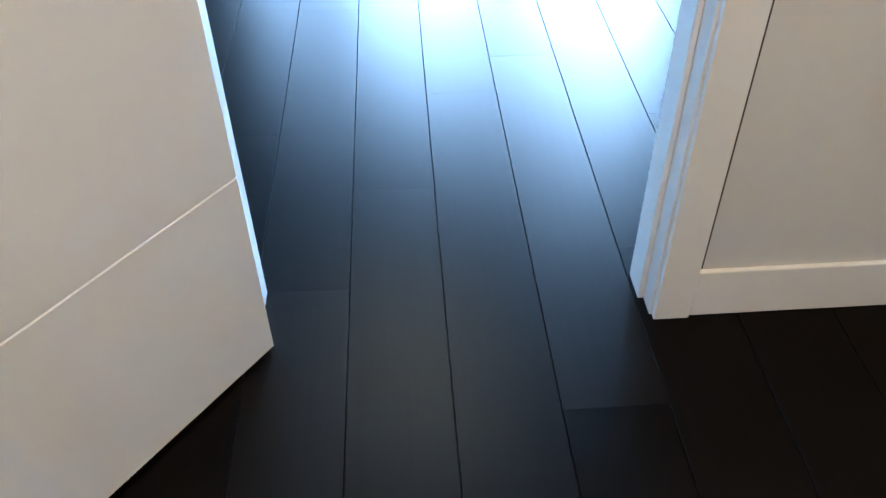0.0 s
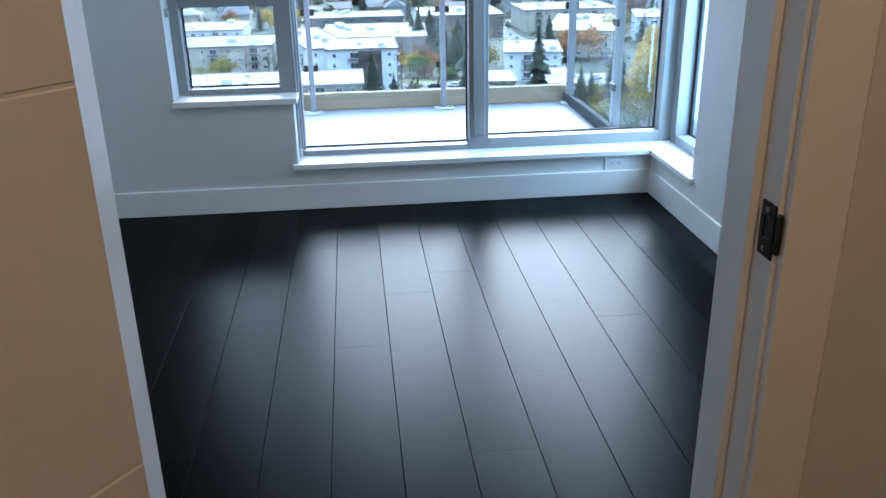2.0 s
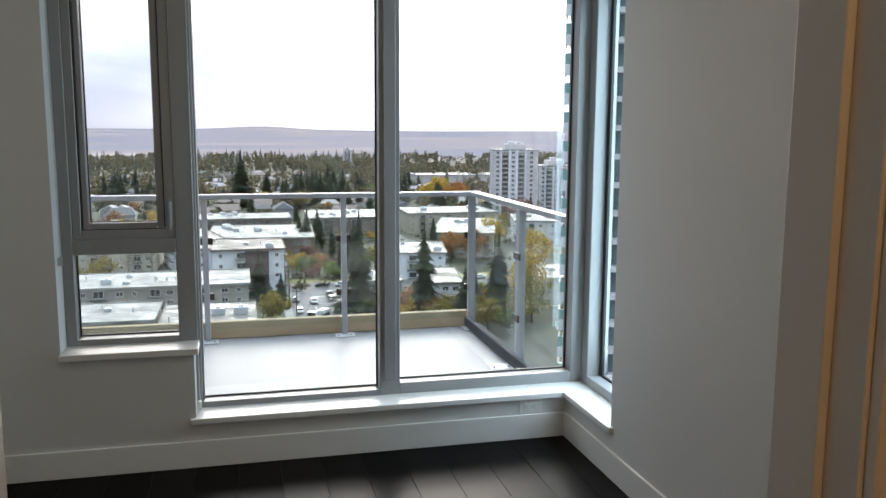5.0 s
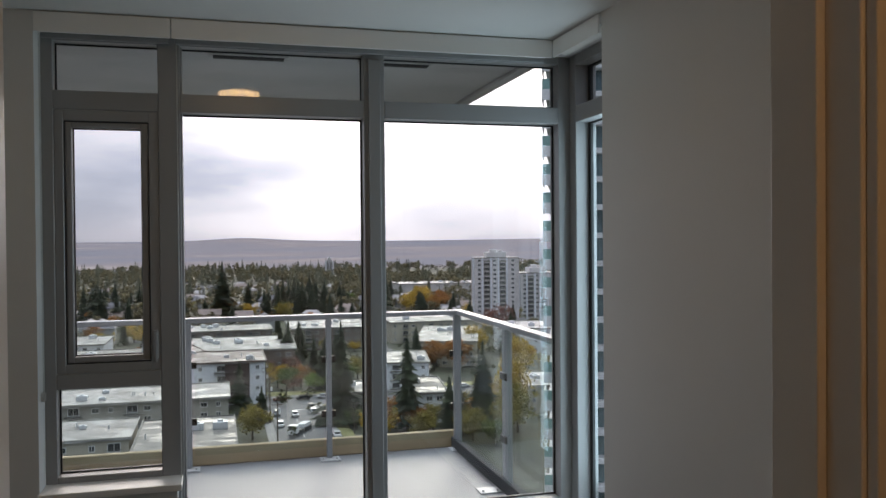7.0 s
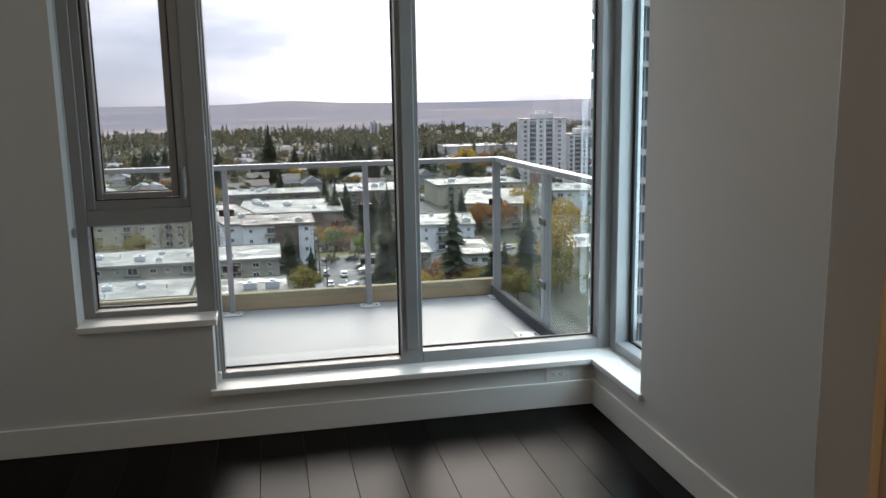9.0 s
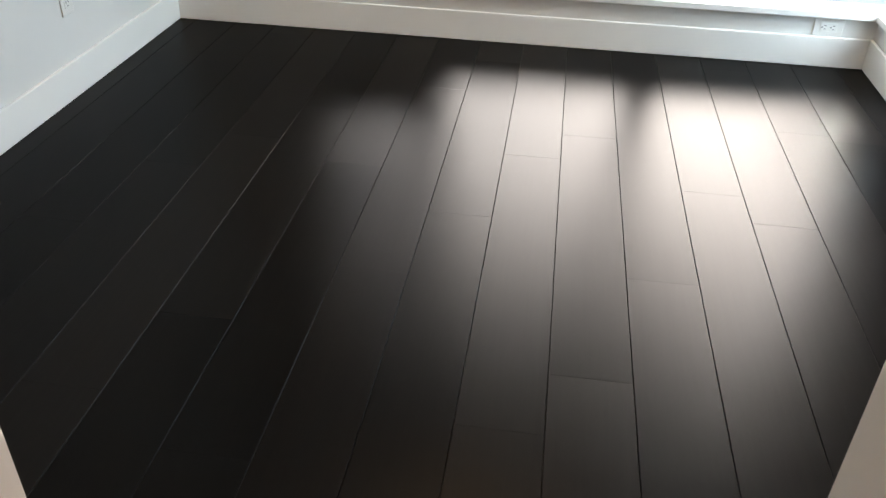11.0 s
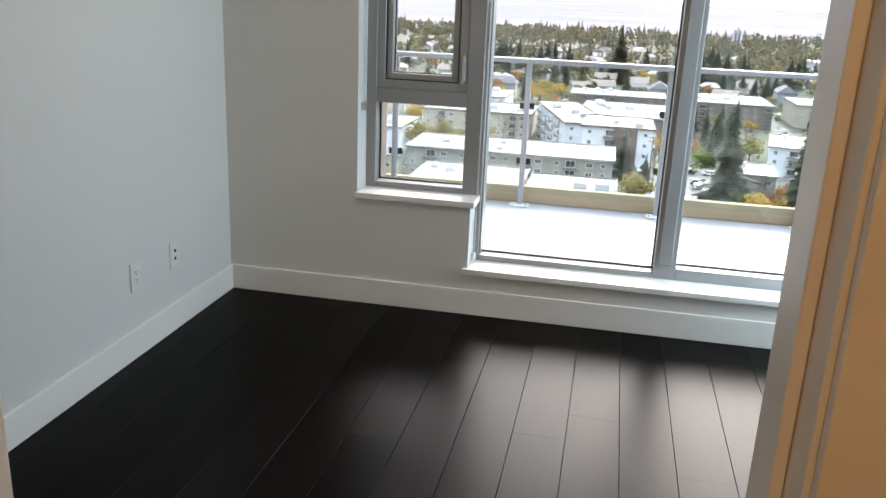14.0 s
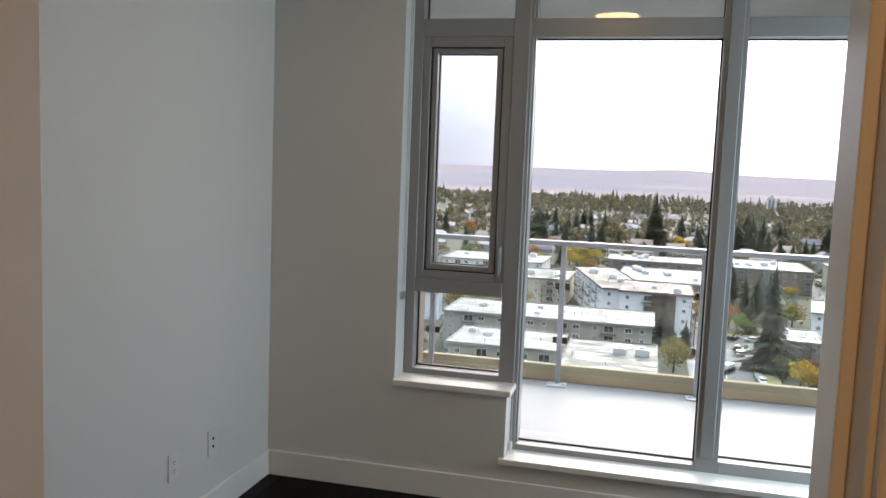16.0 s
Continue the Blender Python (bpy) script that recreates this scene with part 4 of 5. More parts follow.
mull_mesh = mesh_of(box(NB(), -0.07, 0.07, -11.12, -11.0, 0.0, 2.4), "mullion", TWHITE)
for s in range(1, 40):
    z = s * 2.95
    sl = part("floor_slab", slab_mesh, None, tower, "", pose(0, 0, z))
    b = part("balcony", balc_mesh, None, tower, "", pose(0, 0, z + 0.002))
    part("guard", guard_mesh, None, b, "green glass guard")
    b = part("balcony", balc_mesh, None, tower, "", pose(9.2, 0, z + 0.002))
    part("guard", guard_mesh, None, b, "green glass guard")
    for x in (-9, -6.5, -4, 0.5, 3):
        part("mullion", mull_mesh, None, tower, "", pose(x, 0, z + 0.003))


# ---- trees ----
CONIF = foliage("conifer_green", (0.008, 0.018, 0.010), (0.045, 0.065, 0.030))
GREENL = foliage("leaf_green", (0.03, 0.06, 0.015), (0.12, 0.17, 0.04))
YELLOWL = foliage("leaf_yellow", (0.24, 0.15, 0.02), (0.55, 0.38, 0.06))
ORANGEL = foliage("leaf_orange", (0.20, 0.08, 0.02), (0.42, 0.20, 0.06))
REDL = foliage("leaf_red_brown", (0.12, 0.05, 0.04), (0.26, 0.13, 0.10))
OLIVEL = foliage("leaf_olive", (0.10, 0.09, 0.02), (0.30, 0.24, 0.05))
BARK = paint("bark", (0.09, 0.07, 0.055), 0.95, 0.3, 0.3, 2, 20)


def conifer_faces(rng, h, r, layers, blades):
    """Drooping tiers of narrow pointed boughs."""
    v, f = [], []
    for l in range(layers):
        t = l / layers
        z = h * (0.10 + 0.90 * t)
        rad = r * (1 - t) ** 0.85 * rng.uniform(0.5, 1.2) + 0.10 * r * (1 - t)
        turn0 = rng.uniform(0, 6.28)
        for b in range(blades):
            a = turn0 + b * 2 * math.pi / blades + rng.uniform(-0.25, 0.25)
            ln = rad * rng.choice((0.35, 0.6, 0.8, 1.0, 1.1, 1.35)) * rng.uniform(0.85, 1.15)
            wd = ln * rng.uniform(0.22, 0.40) + 0.1
            dx, dy = math.cos(a), math.sin(a)
            i = len(v)
            top = z + h / layers * rng.uniform(0.7, 1.3)
            v += [(dx * 0.05, dy * 0.05, top), (dx * ln * 0.55 - dy * wd, dy * ln * 0.55 + dx * wd, z - ln * 0.10),
                  (dx * ln, dy * ln, z - ln * rng.uniform(0.15, 0.38)), (dx * ln * 0.55 + dy * wd, dy * ln * 0.55 - dx * wd, z - ln * 0.10)]
            f += [(i, i + 1, i + 2), (i, i + 2, i + 3)]
    i = len(v)
    v += [(0.06 * r, 0, h * 0.92), (-0.06 * r, 0.05 * r, h * 0.92), (0, -0.06 * r, h * 0.92), (0, 0, h * 1.06)]
    f += [(i, i + 1, i + 3), (i + 1, i + 2, i + 3), (i + 2, i, i + 3)]
    return v, f


def broadleaf_faces(rng, h, r, clumps, leaves, size):
    v, f = [], []
    for c in range(clumps):
        a, t = rng.uniform(0, 6.28), rng.uniform(-1, 1)
        q = rng.uniform(0.35, 1.0)
        cx, cy, cz = r * q * math.cos(a) * math.sqrt(1 - t * t), r * q * math.sin(a) * math.sqrt(1 - t * t), h * 0.60 + h * 0.36 * t * q
        cr = r * rng.uniform(0.22, 0.42)
        for k in range(leaves):
            d = Vector((rng.gauss(0, 1), rng.gauss(0, 1), rng.gauss(0, 0.8)))
            d = d.normalized() * cr * rng.uniform(0.4, 1.05)
            n = Vector((rng.gauss(0, 1), rng.gauss(0, 1), rng.gauss(0, 1))).normalized()
            s = Vector((rng.gauss(0, 1), rng.gauss(0, 1), rng.gauss(0, 1))).normalized() * size * rng.uniform(0.6, 1.3)
            u = n.cross(s)
            o = Vector((cx, cy, cz)) + d
            i = len(v)
            v += [tuple(o - s), tuple(o - u * 0.7), tuple(o + s), tuple(o + u * 0.7)]
            f += [(i, i + 1, i + 2, i + 3)]
    return v, f


def faces_mesh(name, vf, mat):
    me = bpy.data.meshes.new(name)
    me.from_pydata(vf[0], [], vf[1])
    me.materials.append(mat)
    return me


def trunk_mesh(h, r, limbs, rng, reach):
    bm = NB()
    bmesh.ops.create_cone(bm, cap_ends=True, segments=8, radius1=r, radius2=r * 0.25, depth=h, matrix=Matrix.Translation((0, 0, h / 2)))
    for k in range(limbs):
        a, z = rng.uniform(0, 6.28), h * rng.uniform(0.35, 0.9)
        tip = Vector((math.cos(a) * reach, math.sin(a) * reach, h * rng.uniform(0.15, 0.4)))
        ln = tip.length
        bmesh.ops.create_cone(bm, cap_ends=False, segments=5, radius1=r * 0.35, radius2=r * 0.06, depth=ln,
                              matrix=Matrix.Translation(Vector((0, 0, z)) + tip / 2) @ tip.to_track_quat("Z", "Y").to_matrix().to_4x4())
    return mesh_of(bm, "trunk", BARK)


TREE = {}
trng = random.Random(21)
for k in range(3):
    TREE["conifer", k] = (trunk_mesh(20, 0.45, 0, trng, 0), faces_mesh("crown", conifer_faces(trng, 24, 4.6, 34, 15), CONIF))
for key, mat in (("green", GREENL), ("yellow", YELLOWL), ("orange", ORANGEL), ("red", REDL), ("olive", OLIVEL)):
    TREE[key, 0] = (trunk_mesh(6.5, 0.28, 9, trng, 3.0), faces_mesh("crown", broadleaf_faces(trng, 10, 4.2, 46, 46, 0.30), mat))
TREE["round", 0] = (trunk_mesh(2.4, 0.3, 4, trng, 1.0), faces_mesh("crown", broadleaf_faces(trng, 6.4, 3.6, 90, 40, 0.26), foliage("leaf_bright", (0.06, 0.11, 0.015), (0.20, 0.30, 0.05))))
TREE["bare", 0] = (trunk_mesh(10, 0.22, 26, trng, 3.0), None)
LABELS = {"conifer": "tall dark green conifer beside the streets", "green": "green leafy street tree", "yellow": "leafy tree in autumn yellow", "orange": "leafy tree in autumn orange",
          "red": "leafy tree in red-brown autumn colour", "olive": "olive and yellow autumn tree", "round": "round bright green clipped tree", "bare": "bare leafless grey street tree"}
NATIVE = {"conifer": 24.0, "round": 6.4, "bare": 12.0}


def tree(kind, x, y, height, spread=1.0, variant=0):
    s = height / NATIVE.get(kind, 10.0)
    tr, cr = TREE[kind, variant if kind == "conifer" else 0]
    root = thing("tree", pose(x, y, GZ, 0, 0, (x * 37 + y * 11) % 360) @ Matrix.Diagonal((s * spread, s * spread, s, 1)), LABELS[kind], "tree")
    part("trunk", tr, None, root)
    if cr:
        part("crown", cr, None, root)


tree("conifer", 45.2, 205, 25, 1.0, 0)
tree("conifer", 30.5, 222, 27, 1.15, 1)
tree("conifer", 65, 203, 23, 1.15, 2)
tree("conifer", 55, 200, 15, 1.2, 0)
tree("conifer", 4.0, 243, 15, 1.3, 1)
tree("conifer", 0.8, 545, 36, 1.6, 2)
tree("conifer", 22, 330, 15, 1.6, 0)
tree("conifer", 36, 300, 15, 1.7, 1)
tree("conifer", 116, 330, 13, 1.7, 2)
tree("conifer", 70, 300, 17, 1.4, 1)
tree("conifer", 128, 420, 18, 1.3, 0)
tree("conifer", 156, 430, 14, 1.3, 2)
tree("olive", 6.2, 208, 8.6, 1.25)
tree("olive", -3, 247, 8, 1.1)
tree("round", 29.2, 270, 6.4, 1.0)
tree("yellow", 74.5, 206, 20, 0.6)
tree("yellow", 97, 262, 18, 0.8)
tree("olive", 67, 190, 10, 1.1)
tree("green", 62, 184, 7, 1.3)
tree("olive", 58.5, 191, 8, 1.2)
tree("conifer", 60, 208, 12, 1.3, 1)
tree("yellow", 71, 213, 13, 0.8)
tree("olive", 72, 196, 13, 1.0)
tree("yellow", 103, 330, 14, 1.0)
tree("orange", 84, 296, 13, 1.2)
tree("orange", 77, 300, 12, 1.1)
tree("conifer", -2, 560, 18, 1.5, 1)
tree("conifer", 18, 575, 22, 1.3, 0)
tree("conifer", 40, 560, 24, 1.3, 2)
tree("conifer", -62, 540, 17, 1.6, 1)
tree("conifer", -80, 570, 21, 1.5, 2)
tree("conifer", 24, 318, 19, 1.5, 2)
tree("conifer", 30, 340, 17, 1.5, 0)
tree("conifer", 9.5, 228, 10, 1.5, 2)
tree("yellow", 134, 551, 19, 1.2)
tree("yellow", 124, 548, 15, 1.1)
tree("orange", 148, 556, 15, 1.2)
tree("orange", 140, 540, 13, 1.1)
tree("red", 139, 405, 17, 1.0)
tree("red", 22, 300, 9, 1.2)
tree("red", 14, 297, 8, 1.2)
tree("orange", 3.5, 545, 13, 1.0)
tree("yellow", -42, 430, 10, 1.2)
tree("yellow", -30, 436, 9, 1.2)
tree("yellow", -52, 400, 9, 1.3)
tree("orange", -62, 440, 9, 1.2)
tree("olive", -55, 245, 9, 1.3)
tree("olive", -62, 260, 10, 1.3)
tree("green", 33, 212, 6, 1.2)
tree("green", 31, 232, 4, 1.3)
tree("green", 33, 238, 4, 1.3)
tree("olive", 47, 196, 7, 1.3)
tree("olive", 52, 205, 7, 1.3)
tree("red", 40, 205, 7, 1.2)
tree("orange", 44, 214, 8, 1.0)
tree("green", 20, 275, 8, 1.3)
tree("olive", 11, 290, 9, 1.3)
tree("green", 40, 282, 8, 1.4)
tree("olive", 46, 290, 8, 1.3)
tree("green", -26, 172, 4, 0.8)
for k, (x, y) in enumerate(((31.5, 206), (35, 203), (38, 210), (27, 272), (-22, 290), (-30, 285), (-38, 290), (-46, 292), (-36, 300))):
    tree("bare", x, y, 11 + (k % 3), 1.0)
mrng = random.Random(5)
for k in range(46):
    y = mrng.uniform(420, 620)
    x = mrng.uniform(-0.30, 0.42) * y
    kind = mrng.choice(["conifer", "conifer", "conifer", "green", "olive", "orange", "yellow"])
    tree(kind, x, y, mrng.uniform(13, 21) if kind == "conifer" else mrng.uniform(7, 12), mrng.uniform(1.0, 1.5), k % 3)


# trees in the yards between the blocks
yrng = random.Random(77)
planted = []
while len(planted) < 105:
    y = yrng.uniform(196, 428)
    x = math.tan(radians(yrng.uniform(-14.0, 25.0))) * y
    on_street = (1 < x < 34 and y < 266) or 245 < y < 268 or 62 < x < 78 and y > 258
    if on_street or any(a - 5 < x < b + 5 and c - 9 < y < d + 5 for a, b, c, d in FOOTPRINTS) or any((x - a) ** 2 + (y - b) ** 2 < 25 for a, b in planted):
        planted += [] if yrng.random() < 0.97 else [(x, -y)]
        continue
    planted.append((x, y))
    kind = yrng.choice(["conifer", "conifer", "green", "olive", "olive", "red", "orange", "yellow", "bare"])
    tree(kind, x, y, yrng.uniform(7, 15) if kind == "conifer" else yrng.uniform(4.5, 8.5), yrng.uniform(1.0, 1.5), len(planted) % 3)

# dark stands of conifers beyond the first rows of houses
for az0, az1, y0, y1, count in ((2.5, 11.5, 470, 640, 44), (-9.0, 1.0, 520, 660, 22), (13.0, 22.0, 430, 600, 26)):
    for k in range(count):
        y = mrng.uniform(y0, y1)
        x = math.tan(radians(mrng.uniform(az0, az1))) * y
        if not (134 < x < 200 and 425 < y < 490):
            tree("conifer", x, y, mrng.uniform(12, 23), mrng.uniform(1.2, 1.9), k % 3)


def forest(name, label, count, ymin, ymax, hmin, hmax, seed, mat, xa=-0.75, xb=0.85, leafy=True):
    rng = random.Random(seed)
    base = [conifer_faces(rng, 20.0, 5.0, 13, 8) for _ in range(4)] + [broadleaf_faces(rng, 1.0, 0.42, 12, 11, 0.085) for _ in range(4)]
    unit = 1.0 if leafy else 0.05
    allv, allf, n = [], [], 0
    lo, hi = (4, 8) if leafy else (0, 4)
    for k in range(count):
        y = ymin + (ymax - ymin) * rng.random() ** 0.8
        x = rng.uniform(xa, xb) * y
        if noise.noise(Vector((x * 0.006, y * 0.006, 1.5))) < -0.40:
            continue
        h = hmin + (hmax - hmin) * rng.random() ** 2.2
        s = h * rng.uniform(0.8, 1.4)
        v, f = base[rng.randrange(lo, hi)]
        a = np.array(v) * (s * unit, s * unit, h * unit) + (x, y, GZ)
        allv.append(a)
        allf += [tuple(i + n for i in q) for q in f]
        n += len(v)
    me = bpy.data.meshes.new(name)
    me.from_pydata(np.concatenate(allv).tolist(), [], allf)
    me.materials.append(mat)
    return tagged(new(name, me), label, "forest", "", "stuff")


# conifer green made paler and browner to carry the haze of distance
HAZEGREEN = foliage("hazed_conifer", (0.06, 0.072, 0.05), (0.19, 0.19, 0.125))
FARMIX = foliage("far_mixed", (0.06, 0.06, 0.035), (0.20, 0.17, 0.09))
forest("woodland", "conifer woods beyond the houses, haze painted into the green", 3000, 610, 1350, 8, 21, 31, HAZEGREEN, leafy=False)
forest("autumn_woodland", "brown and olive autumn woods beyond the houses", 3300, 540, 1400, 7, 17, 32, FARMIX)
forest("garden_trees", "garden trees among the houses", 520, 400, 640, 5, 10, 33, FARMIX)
forest("hedges", "low bushes between the apartment blocks", 260, 190, 420, 1.5, 4.5, 34, foliage("hedge", (0.03, 0.04, 0.02), (0.11, 0.11, 0.05)), -0.3, 0.42).location.x = 0.0

# ---- houses ----
HROOF = [paint("roof_shingle_%s" % n, c, 0.8, 0.2, 0.2, 0.4, 6) for n, c in (("dark", (0.10, 0.10, 0.11)), ("brown", (0.20, 0.16, 0.14)), ("pale", (0.27, 0.26, 0.255)))]
HWALL = [facade_paint("house_white", (0.46, 0.45, 0.43)), facade_paint("house_tan", (0.38, 0.33, 0.27)), facade_paint("house_grey", (0.28, 0.29, 0.30))]
house_kinds = []
for k in range(6):
    w, d, hh, rh = 9 + k, 8 + (k % 3), 4.0 + (k % 2) * 2.2, 2.0 + 0.3 * k
    wm = mesh_of(box(NB(), -w / 2, w / 2, -d / 2, d / 2, 0, hh), "wall", HWALL[k % 3])
    bm = NB()
    o = 0.6
    pts = [(-w / 2 - o, -d / 2 - o, hh), (w / 2 + o, -d / 2 - o, hh), (w / 2 + o, d / 2 + o, hh), (-w / 2 - o, d / 2 + o, hh), (-w / 2 + (2.0 if k % 2 else -o), 0, hh + rh), (w / 2 - (2.0 if k % 2 else -o), 0, hh + rh)]
    vs = [bm.verts.new(p) for p in pts]
    for q in ((0, 1, 5, 4), (2, 3, 4, 5), (1, 2, 5), (3, 0, 4), (3, 2, 1, 0)):
        bm.faces.new([vs[i] for i in q])
    rm = mesh_of(bm, "roof", HROOF[(k * 2 + k // 2) % 3])
    house_kinds.append((wm, rm, w, d, hh))
hrng = random.Random(8)
spots = []
for k in range(420):
    y = hrng.uniform(440, 860)
    x = hrng.uniform(-0.36, 0.30) * y
    if 428 < y < 445 or any((x - a) ** 2 + (y - b) ** 2 < 19 ** 2 for a, b in spots):
        continue
    spots.append((x, y))
for n, (x, y) in enumerate(spots[:130]):
    wm, rm, w, d, hh = house_kinds[n % 6]
    root = thing("house", pose(x, y, GZ, 0, 0, hrng.choice([0, 90, 12, -20])), ["white house with a shingled roof", "tan house with a shingled roof", "grey house with a shingled roof"][n % 3], "house", "suburban houses")
    part("wall", wm, None, root)
    part("roof", rm, None, root)
    if y < 620:
        for u in (-w * 0.25, w * 0.25):
            add_window(root, pose(u, -d / 2, hh * 0.55), 1.8, 1.3)


# ---- vehicles ----
CARGLASS = paint("car_glass", (0.02, 0.022, 0.025), 0.06, 0.1, 0.0)
TYRE = paint("tyre", (0.02, 0.02, 0.02), 0.8, 0.1, 0.05)
LAMPW = paint("headlamp", (0.7, 0.7, 0.68), 0.2, 0.02, 0.0)
car_meshes = {}


def car_body(colour, key):
    if key not in car_meshes:
        paintm = paint("car_" + key, colour, 0.25, 0.04, 0.0, metal=0.2)
        bm = NB()
        box(bm, -2.2, 2.2, -0.88, 0.88, 0.30, 0.92, 0.16, 2)
        box(bm, -1.35, 1.05, -0.76, 0.76, 1.30, 1.45, 0.06, 2)
        for x in (-1.30, 0.95):
            for y in (-0.74, 0.66):
                box(bm, x, x + 0.1, y, y + 0.08, 0.9, 1.36)
        gm = NB()
        box(gm, -1.55, 1.30, -0.74, 0.74, 0.88, 1.34, 0.18, 2)
        wh = NB()
        bmesh.ops.create_cone(wh, cap_ends=True, segments=14, radius1=0.33, radius2=0.33, depth=0.24, matrix=pose(0, 0, 0, 90, 0, 0))
        car_meshes[key] = (mesh_of(bm, "body", paintm), mesh_of(gm, "cabin_glass", CARGLASS), mesh_of(wh, "wheel", TYRE), mesh_of(box(NB(), 2.14, 2.215, -0.2, 0.2, 0.60, 0.76, 0.03), "headlight", LAMPW))
    return car_meshes[key]


def car(key, colour, label, x, y, turn, name="car", scale=1.0, z=0.06):
    b, g, w, l = car_body(colour, key)
    root = thing(name, pose(x, y, GZ + z, 0, 0, turn) @ Matrix.Scale(scale, 4), label, "car")
    part("body", b, None, root)
    part("cabin_glass", g, None, root)
    for wx in (-1.35, 1.35):
        for wy in (-0.80, 0.80):
            part("wheel", w, None, root, "", pose(wx, wy, 0.33))
    for wy in (-0.6, 0.6):
        part("headlight", l, None, root, "", pose(0, wy, 0))


car("silver", (0.55, 0.56, 0.58), "silver sedan parked at the kerb", 30.0, 257.5, 180)
car("black", (0.02, 0.02, 0.022), "black sedan parked at the kerb", 23.5, 256.8, 180)
car("red", (0.14, 0.03, 0.03), "dark red car parked at the kerb", 16.5, 256.4, 180)
car("white", (0.7, 0.7, 0.7), "white car driving down the street", 18.9, 233, -90)
car("silver", (0.55, 0.56, 0.58), "silver car parked beside the street", 24.4, 236, 90)
car("black", (0.02, 0.02, 0.022), "dark car parked beside the street", 24.4, 243, 90)
car("grey", (0.20, 0.21, 0.22), "grey car parked beside the street", 14.0, 236, -90)
car("white", (0.7, 0.7, 0.7), "white car parked beside the street", 14.0, 221, -90)
car("white", (0.7, 0.7, 0.7), "white car at the kerb near the verge", 26.8, 205, 90, z=0.17)
car("white", (0.7, 0.7, 0.7), "white wagon in front of the flat-roofed house", 77, 262, 20)
car("silver", (0.55, 0.56, 0.58), "silver car on the cross street", 60, 257, 0)
car("grey", (0.20, 0.21, 0.22), "grey car on the cross street", -8, 257, 0)
truck = thing("flatbed_truck", pose(18.2, 212, GZ + 0.06, 0, 0, 240), "white flatbed truck with a loaded deck", "truck")
bm = NB()
box(bm, 2.6, 4.4, -1.15, 1.15, 0.7, 2.8, 0.15, 2)
box(bm, 4.4, 5.6, -0.9, 0.9, 0.7, 1.7, 0.2, 2)
part("cab", bm, paint("truck_white", (0.66, 0.66, 0.66), 0.35, 0.05, 0.0), truck)
part("windscreen", box(NB(), 4.38, 4.44, -1.0, 1.0, 1.75, 2.6), CARGLASS, truck)
part("deck", box(NB(), -5.2, 2.4, -1.2, 1.2, 1.0, 1.25, 0.03), BALCDARK, truck)
part("load", box(NB(), -4.8, -0.8, -1.0, 1.0, 1.251, 2.1, 0.05), TWHITE, truck, "pale boxed load")
tw = NB()
bmesh.ops.create_cone(tw, cap_ends=True, segments=14, radius1=0.5, radius2=0.5, depth=0.35, matrix=pose(0, 0, 0, 90, 0, 0))
tw = mesh_of(tw, "wheel", TYRE)
for wx in (-4.4, -3.2, -2.0, 3.4):
    for wy in (-1.0, 1.0):
        part("wheel", tw, None, truck, "", pose(wx, wy, 0.5))


# ---- utility poles ----
POLEW = paint("pole_wood", (0.10, 0.075, 0.055), 0.9, 0.3, 0.2, 2, 20)


def utility_pole(x, y, h):
    root = thing("utility_pole", pose(x, y, GZ), "brown wooden utility pole with crossarms", "utility pole", "street poles")
    part("pole", tube(NB(), 0, 0, 0, h, 0.18, 10, 0.12), POLEW, root)
    for z in (h - 0.6, h - 1.8):
        part("crossarm", box(NB(), -1.2, 1.2, -0.08, 0.08, z, z + 0.14), POLEW, root)
    tr = NB()
    tube(tr, 0.4, 0.0, h - 3.6, h - 2.6, 0.28, 12)
    part("transformer", tr, METALBOX, root)


PY = (196, 226, 247)
for y in PY:
    utility_pole(11.6, y, 12.5)
bm = NB()
for a, b in zip(PY, PY[1:]):
    for x in (-1.0, 0.0, 1.0):
        for k in range(8):
            t0, t1 = k / 8, (k + 1) / 8
            p0, p1 = [Vector((11.6 + x, a + (b - a) * t, GZ + 12.1 - 2.0 * t * (1 - t))) for t in (t0, t1)]
            bmesh.ops.create_cone(bm, cap_ends=False, segments=4, radius1=0.03, radius2=0.03, depth=(p1 - p0).length, matrix=Matrix.Translation((p0 + p1) / 2) @ (p1 - p0).to_track_quat("Z", "Y").to_matrix().to_4x4())
tagged(part("power_cable", bm, GASKET), "thin black power cables between the poles", "cable")

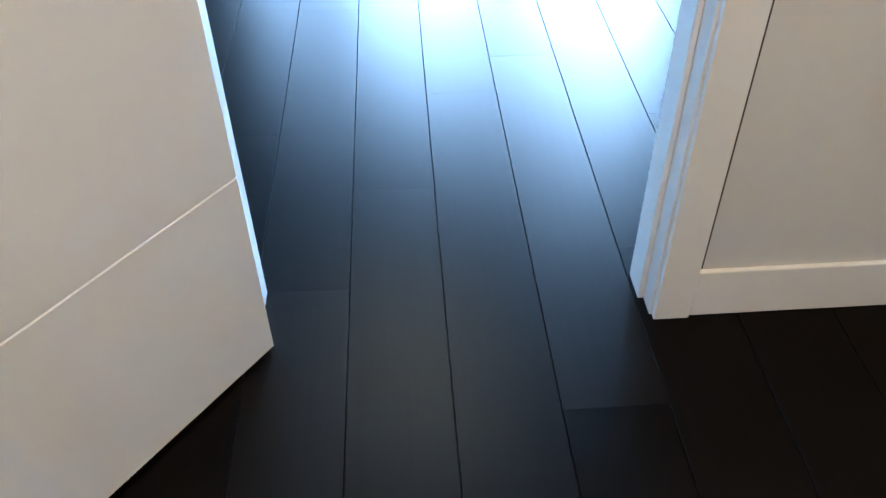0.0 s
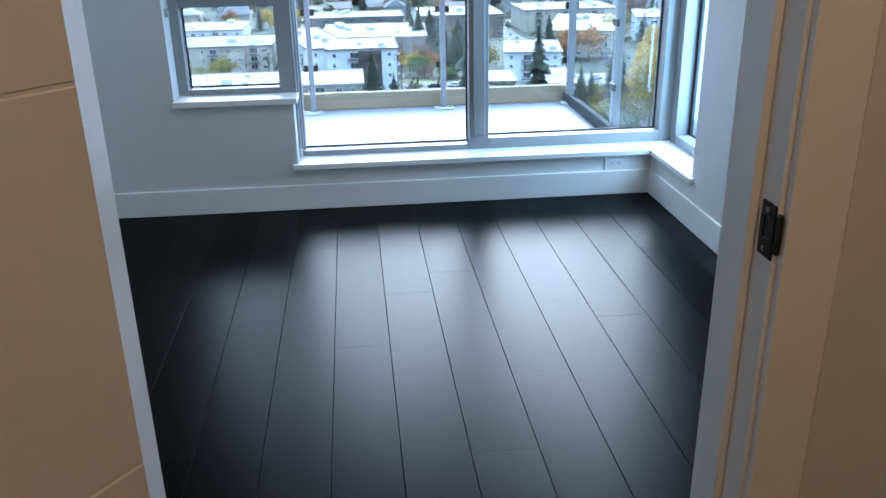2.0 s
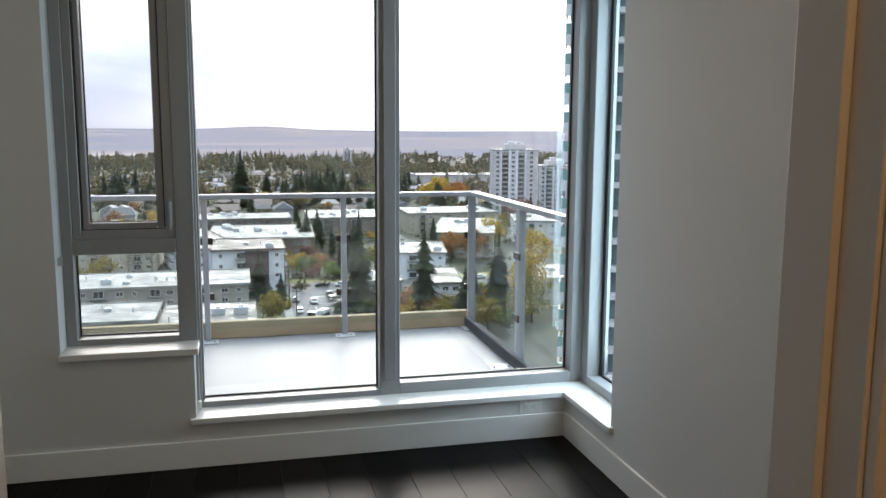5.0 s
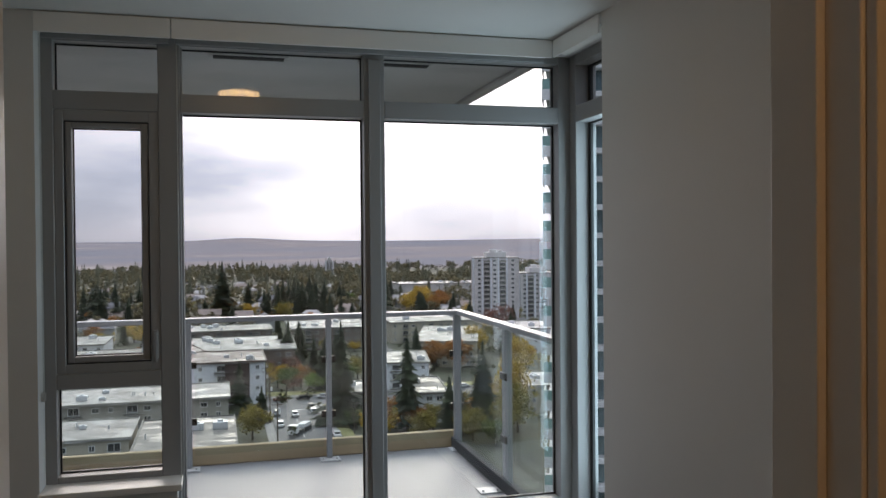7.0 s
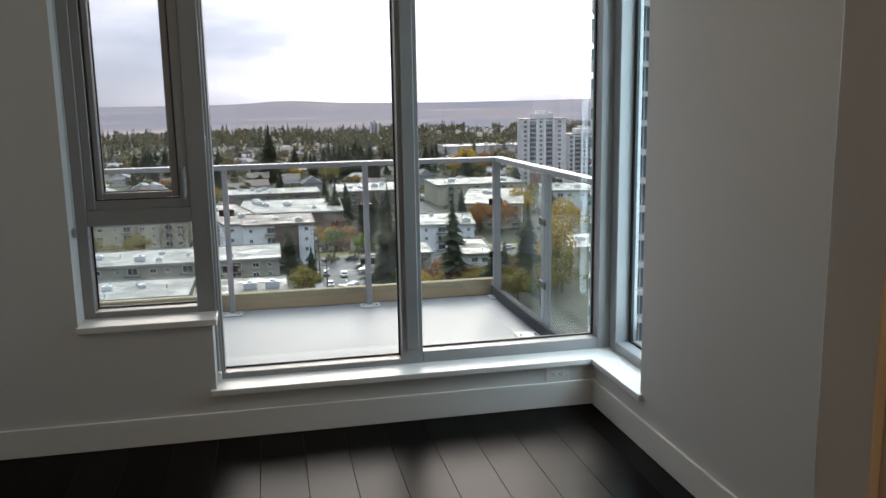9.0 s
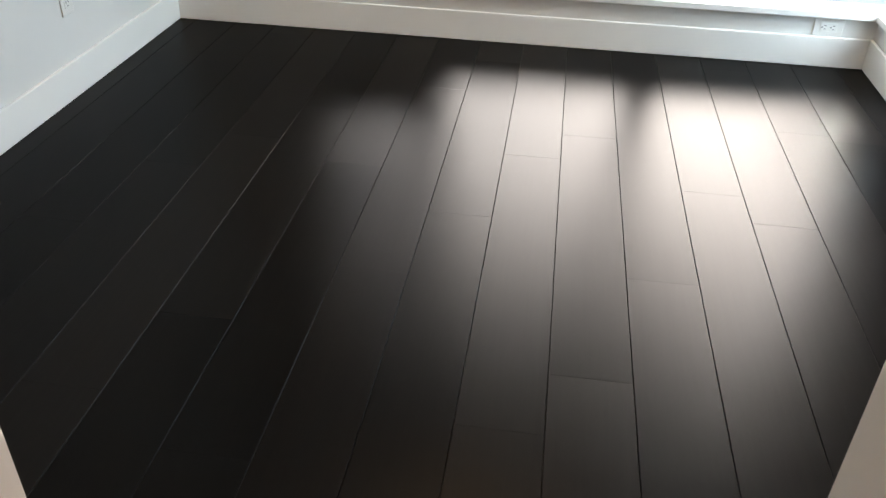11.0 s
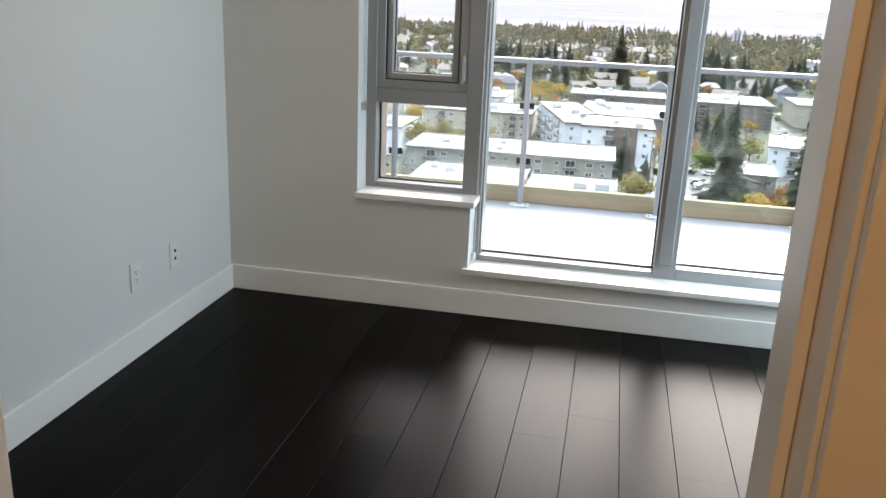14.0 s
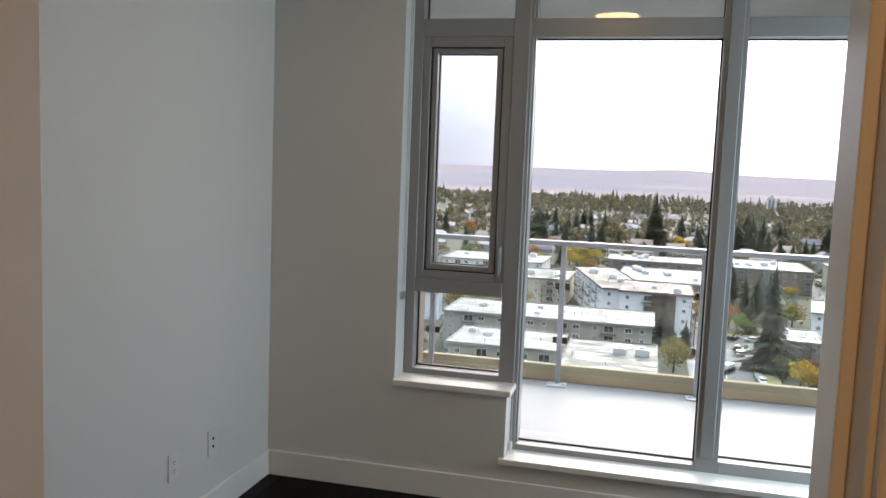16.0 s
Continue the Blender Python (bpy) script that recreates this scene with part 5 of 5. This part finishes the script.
# ---- floor planks ----
floor_slab = setting("floor", box(NB(), HX0 - 0.1, XR + 0.1, HY0 - 0.1, YW + 0.05, -0.12, -0.006), SUBFLOOR, "near-black stained wide-plank wood floor", "floor")
PW, PLEN, X0 = 0.1834, 1.22, -1.5695
OFFSETS = {-1: -1.766, 0: -2.672, 2: -2.086, 3: -1.687, 1: -1.05, 4: -2.41, -2: -1.21}
plank_meshes = {}


def plank_mesh(w, l):
    """Top with eased long edges; the sides drop into the joint."""
    key = (round(w, 4), round(l, 3))
    if key not in plank_meshes:
        b, g, d = 0.0011, 0.0005, 0.0055
        hw, hl = w / 2 - g, l / 2 - 0.0001
        v = [(-hw, -hl, -d), (hw, -hl, -d), (hw, hl, -d), (-hw, hl, -d),
             (-hw, -hl, -b), (hw, -hl, -b), (hw, hl, -b), (-hw, hl, -b),
             (-hw + b, -hl + b * 0.12, 0), (hw - b, -hl + b * 0.12, 0), (hw - b, hl - b * 0.12, 0), (-hw + b, hl - b * 0.12, 0)]
        f = [(8, 9, 10, 11)]
        for k in range(4):
            n = (k + 1) % 4
            f += [(k, n, n + 4, k + 4), (k + 4, n + 4, n + 8, k + 8)]
        me = bpy.data.meshes.new("plank")
        me.from_pydata(v, [], f)
        me.materials.append(FLOOR)
        plank_meshes[key] = me
    return plank_meshes[key]


rng = random.Random(4)
k = -8
while X0 + k * PW < XR:
    xa, xb = X0 + k * PW, X0 + (k + 1) * PW
    xa2, xb2 = max(xa, XL + 0.002), min(xb, XR - 0.002)
    if xb2 - xa2 > 0.02:
        start = OFFSETS.get(k, -rng.uniform(0.2, 1.4))
        y = start - PLEN * 4
        while y < YW:
            ya, yb = max(y, HY0), min(y + PLEN, YW - 0.003)
            if yb - ya > 0.03:
                pieces = [(xa2, xb2)] if ya > YD - 1.2 or xa2 > HX0 else [(max(xa2, HX0), xb2)]
                for pa, pb in pieces:
                    if pb - pa > 0.02:
                        p = part("plank", plank_mesh(pb - pa, yb - ya), None, floor_slab)
                        p.location = ((pa + pb) / 2, (ya + yb) / 2, rng.uniform(-0.0004, 0.0))
            y += PLEN
    k += 1
